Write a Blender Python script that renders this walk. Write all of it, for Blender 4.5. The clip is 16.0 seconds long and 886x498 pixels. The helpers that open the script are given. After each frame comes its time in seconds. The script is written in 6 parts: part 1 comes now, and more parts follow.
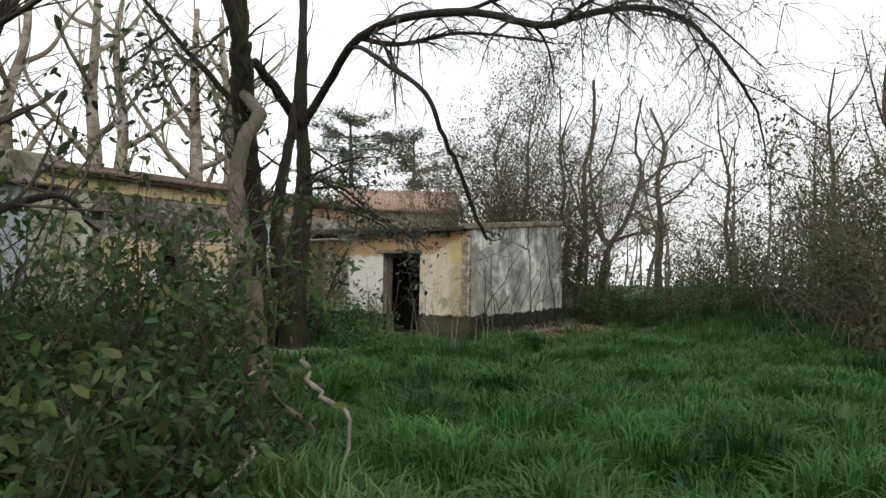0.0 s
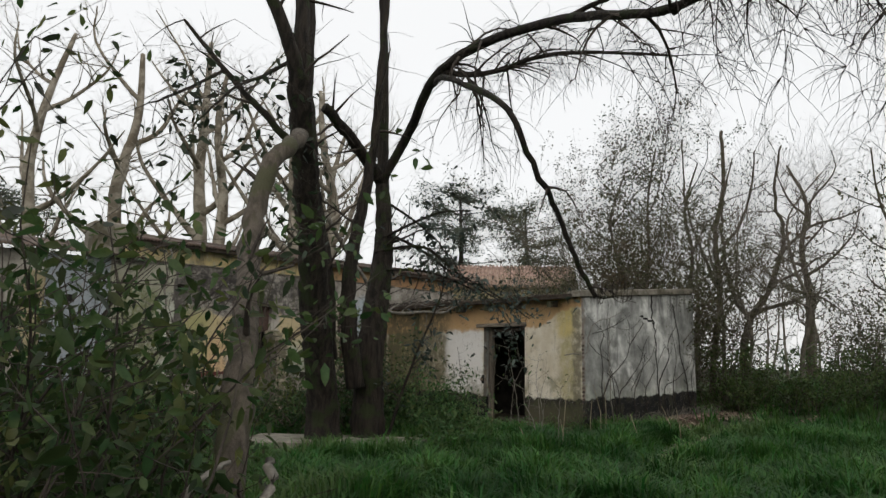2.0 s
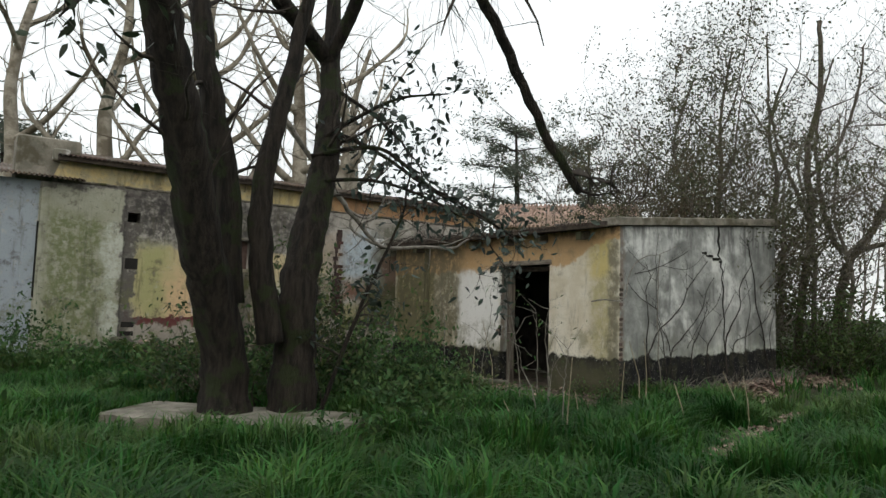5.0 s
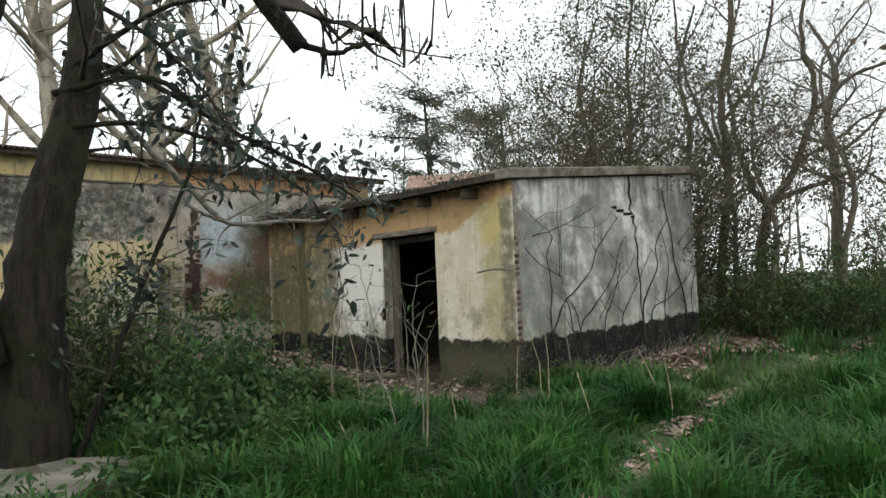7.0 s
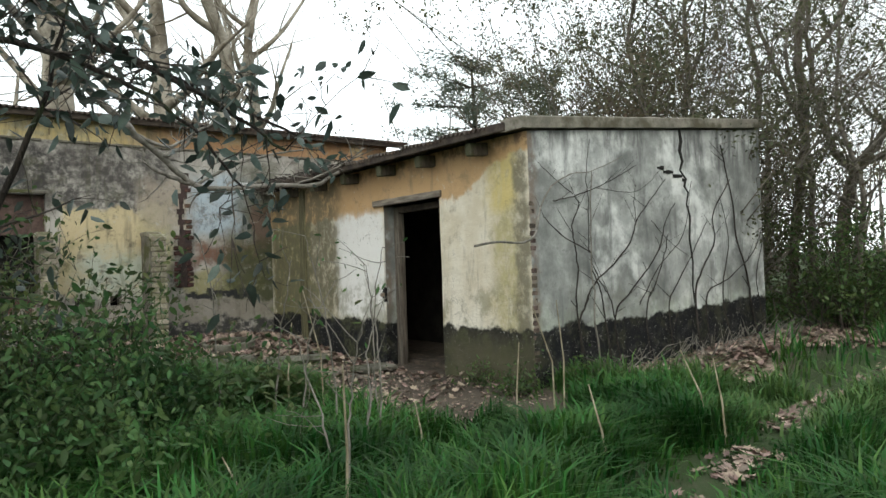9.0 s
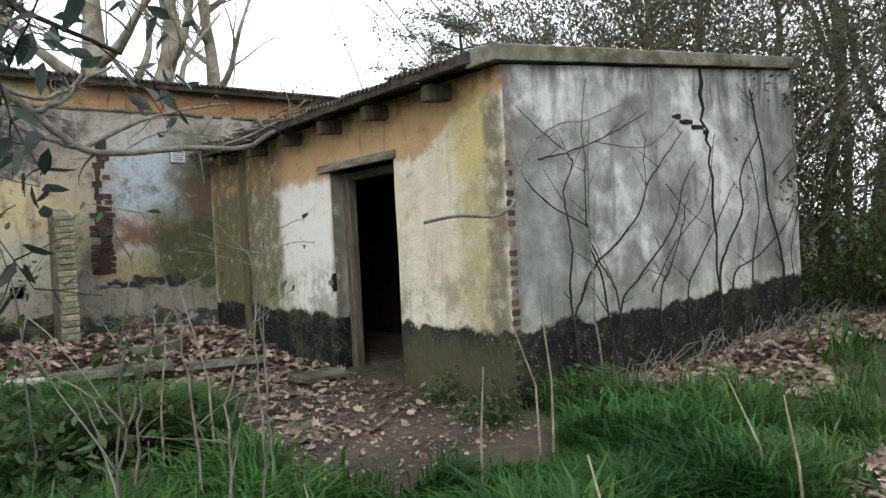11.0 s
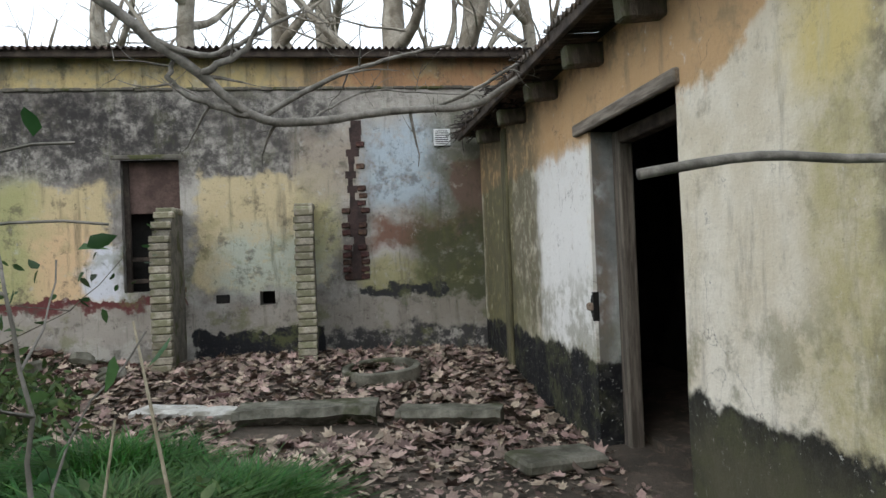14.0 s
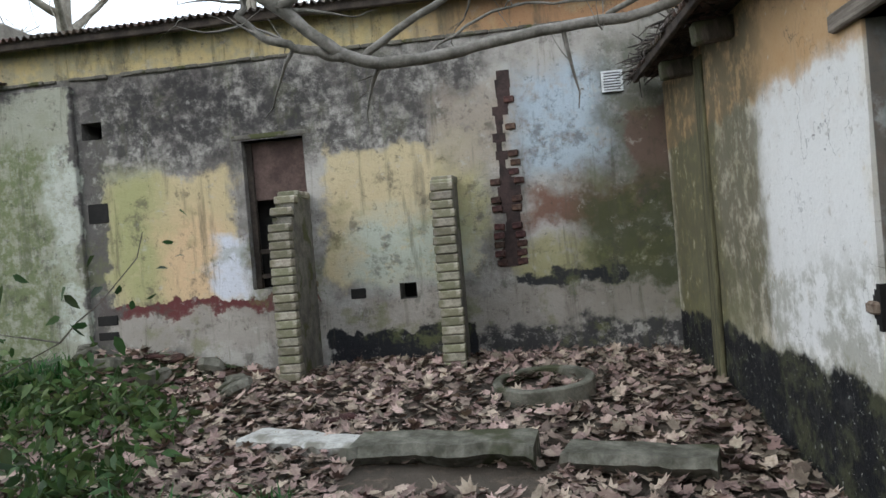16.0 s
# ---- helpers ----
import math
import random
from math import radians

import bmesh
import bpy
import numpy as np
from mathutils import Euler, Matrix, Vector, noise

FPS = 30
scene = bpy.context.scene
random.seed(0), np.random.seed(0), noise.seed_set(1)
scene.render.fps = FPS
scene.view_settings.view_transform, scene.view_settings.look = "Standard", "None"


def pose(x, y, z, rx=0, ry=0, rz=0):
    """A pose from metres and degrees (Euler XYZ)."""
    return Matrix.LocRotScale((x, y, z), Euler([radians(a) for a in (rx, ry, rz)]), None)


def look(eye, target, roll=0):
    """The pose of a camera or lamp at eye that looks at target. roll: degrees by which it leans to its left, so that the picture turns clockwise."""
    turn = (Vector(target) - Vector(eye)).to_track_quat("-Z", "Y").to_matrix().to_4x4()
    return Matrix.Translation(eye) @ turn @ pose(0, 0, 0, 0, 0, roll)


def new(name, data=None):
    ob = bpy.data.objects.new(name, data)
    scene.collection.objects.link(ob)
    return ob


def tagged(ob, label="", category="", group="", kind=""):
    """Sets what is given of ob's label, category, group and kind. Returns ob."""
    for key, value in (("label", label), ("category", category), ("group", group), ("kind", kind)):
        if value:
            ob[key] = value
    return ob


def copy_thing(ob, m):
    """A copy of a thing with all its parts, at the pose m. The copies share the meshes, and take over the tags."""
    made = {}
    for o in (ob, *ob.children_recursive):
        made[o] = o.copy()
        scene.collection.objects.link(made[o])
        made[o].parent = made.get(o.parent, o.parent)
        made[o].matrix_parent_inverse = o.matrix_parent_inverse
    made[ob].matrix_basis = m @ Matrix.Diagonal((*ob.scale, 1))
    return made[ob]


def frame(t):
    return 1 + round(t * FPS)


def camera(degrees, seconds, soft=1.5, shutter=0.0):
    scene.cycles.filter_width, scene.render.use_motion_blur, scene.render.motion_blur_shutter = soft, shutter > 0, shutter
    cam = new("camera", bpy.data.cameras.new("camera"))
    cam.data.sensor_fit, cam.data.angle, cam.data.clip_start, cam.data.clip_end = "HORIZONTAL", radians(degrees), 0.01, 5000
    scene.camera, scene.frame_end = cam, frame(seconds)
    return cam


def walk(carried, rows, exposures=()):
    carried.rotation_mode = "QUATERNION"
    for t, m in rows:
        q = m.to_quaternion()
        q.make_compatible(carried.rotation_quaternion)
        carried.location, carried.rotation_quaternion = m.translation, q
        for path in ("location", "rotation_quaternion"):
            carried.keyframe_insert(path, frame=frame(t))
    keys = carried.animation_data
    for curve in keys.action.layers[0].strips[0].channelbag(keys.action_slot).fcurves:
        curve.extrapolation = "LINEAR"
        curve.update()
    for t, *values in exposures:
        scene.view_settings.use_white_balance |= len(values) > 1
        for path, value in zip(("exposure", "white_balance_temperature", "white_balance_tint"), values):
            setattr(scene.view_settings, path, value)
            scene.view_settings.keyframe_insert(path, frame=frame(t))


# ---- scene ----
# camera and its walk: t, x, y, z, yaw, pitch, roll
cam = camera(65.0, 16.0)
ROWS = [
    (0.0, -13.637, -9.718, 1.410, -52.42, 2.69, -1.03),
    (0.5, -13.155, -9.345, 1.423, -50.58, 4.13, -1.64),
    (1.0, -12.749, -9.231, 1.326, -48.14, 7.25, -1.93),
    (1.5, -12.300, -8.984, 1.267, -44.40, 8.89, -0.71),
    (2.0, -11.867, -8.688, 1.279, -42.67, 9.33, -1.03),
    (2.5, -11.491, -8.398, 1.359, -39.28, 10.31, -1.29),
    (3.0, -11.006, -8.138, 1.349, -35.31, 9.26, -2.22),
    (3.5, -10.516, -7.823, 1.400, -35.00, 6.89, -1.79),
    (4.0, -9.815, -7.742, 1.323, -30.97, 5.60, 1.83),
    (4.5, -9.324, -7.427, 1.395, -30.80, 4.71, 1.23),
    (5.0, -8.715, -7.118, 1.308, -36.62, 4.89, -1.66),
    (7.5, -6.254, -5.819, 1.341, -43.27, 2.46, 2.30),
    (8.0, -5.770, -5.646, 1.352, -44.54, 1.33, 1.00),
    (8.5, -5.380, -5.450, 1.302, -42.82, 0.87, 1.23),
    (9.0, -5.109, -5.183, 1.318, -37.44, 1.24, 1.96),
    (11.5, -3.233, -3.673, 1.387, -37.38, -1.42, 3.48),
    (12.0, -2.785, -3.413, 1.276, -35.35, -0.58, 3.54),
    (12.5, -2.464, -3.178, 1.240, -33.25, -0.72, 0.92),
    (13.0, -2.214, -2.891, 1.255, -29.97, -2.02, 0.73),
    (13.5, -1.855, -2.217, 1.310, -17.77, -1.96, 2.08),
    (14.0, -1.700, -1.779, 1.315, -8.23, 0.63, 2.36),
    (14.5, -1.599, -1.385, 1.359, -11.31, -0.38, 3.77),
    (15.0, -1.611, -1.090, 1.413, -6.52, -1.11, 2.69),
    (15.5, -1.533, -0.597, 1.327, 4.10, 0.46, 4.50),
    (16.0, -1.484, -0.254, 1.346, 6.01, -0.38, 4.84),
]
walk(cam, [(t, pose(x, y, z, 90 + pitch, roll, yaw)) for t, x, y, z, yaw, pitch, roll in ROWS],
     [(0.0, -0.45, 6750, 10), (1.0, -0.92, 6800, 9), (2.5, -1.0, 6800, 10), (4.0, -0.8, 6650, 6), (5.0, -0.72, 6650, 6), (8.5, -0.15, 6500, 3), (12.5, -0.05, 6250, 9), (14.0, -0.17, 6080, 8), (16.0, -0.06, 5900, 8)])

# ---- world, sun, exposure ----
world = bpy.data.worlds.new("world")
scene.world = world
world.use_nodes = True
wt = world.node_tree
sky = wt.nodes.new("ShaderNodeTexSky")
sky.sky_type, sky.sun_disc = "NISHITA", False
sky.sun_elevation, sky.sun_rotation = radians(32), radians(215)
sky.air_density, sky.dust_density, sky.ozone_density = 1.0, 6.0, 1.0
veil = wt.nodes.new("ShaderNodeMix")
veil.data_type = "RGBA"
veil.inputs[0].default_value = 0.8
veil.inputs[7].default_value = (13.5, 13.9, 14.4, 1)
wt.links.new(sky.outputs[0], veil.inputs[6])
wt.links.new(veil.outputs[2], wt.nodes["Background"].inputs[0])
wt.nodes["Background"].inputs[1].default_value = 0.165
sun = new("sun", bpy.data.lights.new("sun", "SUN"))
sun.data.energy, sun.data.angle, sun.data.color = 0.5, radians(25), (1.0, 0.97, 0.92)
sun.matrix_world = look((-20, -18, 18), (0, 0, 0))


# ---- mesh helpers ----
class Mesh:
    """Collects vertices and faces of one part."""

    def __init__(self):
        self.v, self.f = [], []

    def add(self, verts, faces):
        k = len(self.v)
        self.v.extend([tuple(p) for p in verts])
        self.f.extend([tuple(i + k for i in q) for q in faces])

    def box(self, lo, hi, rot=None, bevel=0.0):
        x0, y0, z0 = lo
        x1, y1, z1 = hi
        b = min(bevel, (x1 - x0) / 3, (y1 - y0) / 3, (z1 - z0) / 3)
        if b <= 0:
            vs = [(x0, y0, z0), (x1, y0, z0), (x1, y1, z0), (x0, y1, z0), (x0, y0, z1), (x1, y0, z1), (x1, y1, z1), (x0, y1, z1)]
            fs = [(0, 3, 2, 1), (4, 5, 6, 7), (0, 1, 5, 4), (1, 2, 6, 5), (2, 3, 7, 6), (3, 0, 4, 7)]
        else:
            rings = ((z0, b), (z0 + b, 0), (z1 - b, 0), (z1, b))
            vs = []
            for z, i in rings:
                for (cx, cy, sx, sy) in ((x0, y0, 1, 1), (x1, y0, -1, 1), (x1, y1, -1, -1), (x0, y1, 1, -1)):
                    px, py = cx + sx * i, cy + sy * i
                    if sx == sy:
                        vs += [(px, py + sy * b, z), (px + sx * b, py, z)]
                    else:
                        vs += [(px + sx * b, py, z), (px, py + sy * b, z)]
            fs = [tuple(reversed(range(8))), tuple(range(24, 32))]
            for r in range(3):
                for i in range(8):
                    j = (i + 1) % 8
                    fs.append((r * 8 + i, r * 8 + j, r * 8 + 8 + j, r * 8 + 8 + i))
        if rot is not None:
            vs = [rot @ Vector(p) for p in vs]
        self.add(vs, fs)

    def tube(self, pts, radii, sides=6, cap=True):
        pts = [Vector(p) for p in pts]
        n = len(pts)
        if n < 2:
            return
        k = len(self.v)
        ref = Vector((0.31, 0.87, 0.38))
        for i, p in enumerate(pts):
            d = (pts[min(i + 1, n - 1)] - pts[max(i - 1, 0)])
            d = d.normalized() if d.length > 1e-6 else Vector((0, 0, 1))
            a = d.cross(ref)
            if a.length < 0.1:
                a = d.cross(Vector((1, 0, 0)))
            a.normalize()
            b = d.cross(a)
            for s in range(sides):
                w = 2 * math.pi * s / sides
                q = p + (a * math.cos(w) + b * math.sin(w)) * radii[i]
                self.v.append((q.x, q.y, q.z))
        for i in range(n - 1):
            for s in range(sides):
                t = (s + 1) % sides
                self.f.append((k + i * sides + s, k + i * sides + t, k + (i + 1) * sides + t, k + (i + 1) * sides + s))
        if cap:
            self.f.append(tuple(k + s for s in reversed(range(sides))))
            self.f.append(tuple(k + (n - 1) * sides + s for s in range(sides)))

    def make(self, name, material, smooth=False):
        me = bpy.data.meshes.new(name)
        me.from_pydata(self.v, [], self.f)
        me.materials.append(material)
        if smooth:
            me.polygons.foreach_set("use_smooth", [True] * len(me.polygons))
        me.update()
        return me


def part(name, mesh, material, parent=None, label="", smooth=False):
    """One mesh object, under a thing or a part where parent is given."""
    me = mesh.make(name, material, smooth) if isinstance(mesh, Mesh) else mesh
    ob = new(name, me)
    if parent is not None:
        ob.parent = parent
    if label:
        tagged(ob, label)
    return ob


def empty(name, label, category, group="", kind=""):
    ob = new(name)
    ob.empty_display_size = 0.1
    return tagged(ob, label, category, group, kind)


def array_mesh(name, verts, tris, material, smooth=False):
    """A mesh out of arrays of vertices and triangles."""
    me = bpy.data.meshes.new(name)
    n, m = len(verts), len(tris)
    me.vertices.add(n)
    me.vertices.foreach_set("co", np.asarray(verts, dtype=np.float32).ravel())
    me.loops.add(3 * m)
    me.loops.foreach_set("vertex_index", np.asarray(tris, dtype=np.int32).ravel())
    me.polygons.add(m)
    me.polygons.foreach_set("loop_start", np.arange(0, 3 * m, 3, dtype=np.int32))
    me.update(calc_edges=True)
    me.materials.append(material)
    if smooth:
        me.polygons.foreach_set("use_smooth", [True] * m)
    return me


def smoothstep(a, b, x):
    t = np.clip((x - a) / (b - a), 0, 1)
    return t * t * (3 - 2 * t)


# ---- materials ----
class Mat:
    """A node material written step by step."""

    def __init__(self, name, rough=0.85, metal=0.0, spec=0.3):
        self.m = bpy.data.materials.new(name)
        self.m.use_nodes = True
        self.t = self.m.node_tree
        self.bsdf = self.t.nodes["Principled BSDF"]
        self.bsdf.inputs["Roughness"].default_value = rough
        self.bsdf.inputs["Metallic"].default_value = metal
        self.bsdf.inputs["Specular IOR Level"].default_value = spec
        self.co = self.node("ShaderNodeTexCoord").outputs["Object"]

    def node(self, kind, **sets):
        n = self.t.nodes.new(kind)
        for key, value in sets.items():
            setattr(n, key, value)
        return n

    def link(self, a, socket):
        if hasattr(a, "links"):
            self.t.links.new(a, socket)
        else:
            socket.default_value = a

    def math(self, op, a, b=0.0, clamp=False):
        n = self.node("ShaderNodeMath", operation=op, use_clamp=clamp)
        self.link(a, n.inputs[0])
        self.link(b, n.inputs[1])
        return n.outputs[0]

    def noise(self, scale, detail=4.0, rough=0.6, co=None, stretch=None, seed=0.0):
        v = co or self.co
        if stretch or seed:
            mp = self.node("ShaderNodeMapping")
            mp.inputs["Scale"].default_value = stretch or (1, 1, 1)
            mp.inputs["Location"].default_value = (seed, seed * 0.7, seed * 1.3)
            self.t.links.new(v, mp.inputs[0])
            v = mp.outputs[0]
        n = self.node("ShaderNodeTexNoise")
        n.inputs["Scale"].default_value, n.inputs["Detail"].default_value, n.inputs["Roughness"].default_value = scale, detail, rough
        self.t.links.new(v, n.inputs["Vector"])
        return n.outputs["Fac"]

    def step(self, x, a, b, lo=0.0, hi=1.0):
        n = self.node("ShaderNodeMapRange", interpolation_type="SMOOTHSTEP")
        self.link(x, n.inputs[0])
        for i, val in enumerate((a, b, lo, hi)):
            n.inputs[i + 1].default_value = val
        return n.outputs[0]

    def mix(self, fac, a, b, mode="MIX"):
        n = self.node("ShaderNodeMix", data_type="RGBA", blend_type=mode)
        self.link(fac, n.inputs[0])
        for val, s in ((a, n.inputs[6]), (b, n.inputs[7])):
            if isinstance(val, tuple):
                s.default_value = (*val, 1)
            else:
                self.t.links.new(val, s)
        return n.outputs[2]

    def axes(self, wobble=0.0, scale=3.0):
        """x, y and z of the object, shaken by noise."""
        sep = self.node("ShaderNodeSeparateXYZ")
        self.t.links.new(self.co, sep.inputs[0])
        out = list(sep.outputs)
        if wobble:
            for i in range(3):
                shake = self.math("MULTIPLY", self.math("SUBTRACT", self.noise(scale, 6.0, 0.65, seed=3.1 + 5 * i), 0.5), wobble)
                out[i] = self.math("ADD", out[i], shake)
        return out

    def patch(self, u, v, box, soft=0.04):
        u0, u1, v0, v1 = box
        a = self.math("MULTIPLY", self.step(u, u0 - soft, u0 + soft), self.step(u, u1 - soft, u1 + soft, 1.0, 0.0))
        b = self.math("MULTIPLY", self.step(v, v0 - soft, v0 + soft), self.step(v, v1 - soft, v1 + soft, 1.0, 0.0))
        return self.math("MULTIPLY", a, b)

    def tone(self, colour, sat, val=1.0):
        n = self.node("ShaderNodeHueSaturation")
        n.inputs["Saturation"].default_value, n.inputs["Value"].default_value = sat, val
        self.t.links.new(colour, n.inputs["Color"])
        return n.outputs[0]

    def finish(self, colour, height=None, bump=0.3, dist=0.02, rough=None):
        self.link(colour, self.bsdf.inputs["Base Color"]) if not isinstance(colour, tuple) else None
        if isinstance(colour, tuple):
            self.bsdf.inputs["Base Color"].default_value = (*colour, 1)
        if height is not None:
            n = self.node("ShaderNodeBump")
            n.inputs["Strength"].default_value, n.inputs["Distance"].default_value = bump, dist
            self.t.links.new(height, n.inputs["Height"])
            self.t.links.new(n.outputs[0], self.bsdf.inputs["Normal"])
        if rough is not None:
            self.link(rough, self.bsdf.inputs["Roughness"])
        return self.m


def grainy(name, dark, light, scale=6.0, fine=60.0, bump=0.4, rough=0.85, metal=0.0, stretch=None, third=None, per_object=0.0, per_island=0.0, dist=0.01, translucent=0.0):
    """Two tones by a coarse noise, fine grain, an optional third tone in patches."""
    k = Mat(name, rough, metal)
    a = k.noise(scale, 5.0, 0.6, stretch=stretch)
    col = k.mix(k.step(a, 0.35, 0.66), dark, light)
    if third:
        col = k.mix(k.step(k.noise(scale * 0.45, 4.0, 0.6, seed=7.7), 0.52, 0.62), col, third)
    g = k.noise(fine, 3.0, 0.7, stretch=stretch, seed=1.7)
    col = k.mix(k.step(g, 0.3, 0.75, 0.0, 0.35), col, tuple(c * 0.35 for c in dark))
    if per_object or per_island:
        if per_object:
            r = k.node("ShaderNodeObjectInfo").outputs["Random"]
        else:
            r = k.node("ShaderNodeNewGeometry").outputs["Random Per Island"]
        amount = per_object or per_island
        hsv = k.node("ShaderNodeHueSaturation")
        k.link(k.step(r, 0, 1, 1 - amount, 1 + amount), hsv.inputs["Value"])
        k.link(k.step(k.math("FRACT", k.math("MULTIPLY", r, 7.3)), 0, 1, 0.5 - 0.06 * amount, 0.5 + 0.06 * amount), hsv.inputs["Hue"])
        k.t.links.new(col, hsv.inputs["Color"])
        col = hsv.outputs[0]
    if translucent:
        thin, both = k.node("ShaderNodeBsdfTranslucent"), k.node("ShaderNodeMixShader")
        both.inputs[0].default_value = translucent
        k.t.links.new(col, thin.inputs["Color"])
        k.t.links.new(k.bsdf.outputs[0], both.inputs[1])
        k.t.links.new(thin.outputs[0], both.inputs[2])
        k.t.links.new(both.outputs[0], k.t.nodes["Material Output"].inputs["Surface"])
    return k.finish(col, k.math("ADD", k.math("MULTIPLY", a, 0.6), g), bump, dist)


def plaster_main():
    """The courtyard wall: grey, soot-stained render with yellow, white, blue, brown and maroon layers."""
    k = Mat("weathered_plaster_main", 0.92)
    x, y, z = k.axes(0.62, 2.8)
    x = k.math("DIVIDE", k.math("SUBTRACT", x, 0.08), 1.125)
    z = k.math("DIVIDE", k.math("ADD", z, 0.05), 1.09)
    rawx, rawy, rawz = k.axes()
    big, mid, fine = k.noise(1.6, 6.0, 0.65), k.noise(7.0, 7.0, 0.7, seed=2.0), k.noise(38.0, 5.0, 0.7, seed=4.0)
    flake = k.math("ADD", k.math("MULTIPLY", mid, 0.7), k.math("MULTIPLY", k.noise(19.0, 8.0, 0.75, seed=31.0), 0.3))
    col = k.mix(k.step(big, 0.36, 0.62), (0.19, 0.17, 0.15), (0.46, 0.43, 0.38))
    col = k.mix(k.step(mid, 0.55, 0.7, 0, 0.55), col, (0.47, 0.42, 0.35))

    def coat(box, colour, soft=0.05, wear=(0.30, 0.42), amount=1.0):
        nonlocal col
        f = k.math("MULTIPLY", k.patch(x, z, box, soft * 0.9), k.step(flake, wear[0], wear[1], 0.0, amount))
        col = k.mix(f, col, colour)

    # sooty upper zone
    coat((-6.5, -1.55, 2.16, 3.1), (0.06, 0.055, 0.052), 0.18, (0.36, 0.58), 0.92)
    coat((-5.0, -3.0, 2.45, 3.12), (0.035, 0.032, 0.032), 0.25, (0.35, 0.6), 0.75)
    # yellow coats with greenish and white places
    coat((-5.08, -3.84, 0.92, 2.12), (0.58, 0.46, 0.23), 0.06, (0.20, 0.36), 0.95)
    coat((-5.08, -4.55, 0.95, 2.2), (0.38, 0.38, 0.15), 0.22, (0.26, 0.46), 0.9)
    coat((-4.6, -3.95, 0.9, 1.7), (0.68, 0.45, 0.23), 0.2, (0.28, 0.5), 0.85)
    coat((-4.12, -3.8, 0.95, 1.5), (0.66, 0.68, 0.74), 0.09, (0.28, 0.4))
    coat((-3.05, -1.72, 0.98, 2.22), (0.58, 0.47, 0.25), 0.06, (0.20, 0.38), 0.93)
    coat((-2.8, -1.75, 0.95, 1.6), (0.46, 0.52, 0.44), 0.18, (0.3, 0.52), 0.85)
    coat((-1.95, -1.6, 1.3, 2.3), (0.40, 0.37, 0.15), 0.1, (0.3, 0.5), 0.7)
    coat((-2.0, -1.3, 1.9, 2.65), (0.42, 0.35, 0.27), 0.14, (0.3, 0.5), 0.8)
    # bluish whitewash by the ventilator
    coat((-1.28, -0.42, 1.85, 2.75), (0.42, 0.51, 0.58), 0.16, (0.32, 0.52), 0.95)
    coat((-0.62, 0.1, 1.7, 3.0), (0.15, 0.15, 0.11), 0.18, (0.30, 0.55), 0.92)
    coat((-0.38, 0.12, 1.45, 2.32), (0.17, 0.115, 0.085), 0.05, (0.15, 0.25))
    coat((-1.3, -0.35, 1.3, 1.68), (0.20, 0.10, 0.062), 0.1, (0.30, 0.5), 0.95)
    coat((-1.3, -0.7, 1.05, 1.35), (0.50, 0.46, 0.42), 0.08, (0.35, 0.5), 0.9)
    coat((-1.35, -0.2, 0.9, 1.22), (0.36, 0.33, 0.13), 0.1, (0.3, 0.5), 0.85)
    coat((-0.85, 0.1, 0.55, 1.7), (0.075, 0.085, 0.034), 0.2, (0.30, 0.50), 0.92)
    # maroon band, grey render, black dado
    coat((-5.2, -3.15, 0.82, 0.95), (0.13, 0.028, 0.026), 0.012, (0.32, 0.42))
    coat((-6.4, 0.1, 0.5, 0.82), (0.36, 0.32, 0.27), 0.05, (0.2, 0.4), 0.75)
    coat((-3.1, -1.75, 0.2, 0.56), (0.02, 0.02, 0.024), 0.02, (0.22, 0.30))
    coat((-1.75, 0.1, 0.2, 0.5), (0.03, 0.03, 0.034), 0.05, (0.40, 0.5), 0.9)
    # a niche's shade painted as a near-black bar
    coat((-1.38, -0.5, 0.84, 0.97), (0.022, 0.024, 0.03), 0.025, (0.25, 0.35), 0.95)
    # green-streaked pilaster at the far end and the strip beside it
    coat((-6.6, -5.34, 0.3, 3.0), (0.38, 0.38, 0.29), 0.03, (0.2, 0.4), 0.95)
    coat((-6.4, -5.6, 0.5, 2.6), (0.15, 0.18, 0.06), 0.16, (0.38, 0.56), 0.9)
    coat((-5.6, -5.36, 0.7, 2.5), (0.55, 0.58, 0.50), 0.08, (0.4, 0.55), 0.9)
    coat((-5.34, -5.08, 0.3, 2.75), (0.11, 0.10, 0.09), 0.02, (0.25, 0.5), 0.9)
    # band under the eaves
    band = k.step(rawz, 3.36, 3.375)
    eave = k.mix(k.step(mid, 0.4, 0.62), (0.55, 0.42, 0.17), (0.40, 0.35, 0.2))
    eave = k.mix(k.math("MULTIPLY", k.step(x, -2.6, -1.2), k.step(big, 0.35, 0.55)), eave, (0.42, 0.22, 0.09))
    eave = k.mix(k.step(k.noise(3.0, 5.0, 0.7, stretch=(1, 1, 0.25), seed=9.0), 0.5, 0.68, 0, 0.7), eave, (0.12, 0.11, 0.07))
    col = k.mix(band, col, eave)
    # blue wall of the low wing
    wing = k.patch(rawx, rawz, (-8.5, -7.27, -1, 4), 0.01)
    col = k.mix(k.math("MULTIPLY", wing, k.step(mid, 0.28, 0.42)), col, (0.34, 0.39, 0.44))
    streak = k.noise(5.0, 5.0, 0.7, stretch=(1.0, 1.0, 0.13), seed=6.0)
    col = k.mix(k.step(streak, 0.56, 0.72, 0, 0.45), col, (0.09, 0.085, 0.07))
    col = k.mix(k.step(fine, 0.56, 0.78, 0, 0.4), col, (0.07, 0.06, 0.05))
    blot = k.noise(3.4, 8.0, 0.75, seed=41.0)
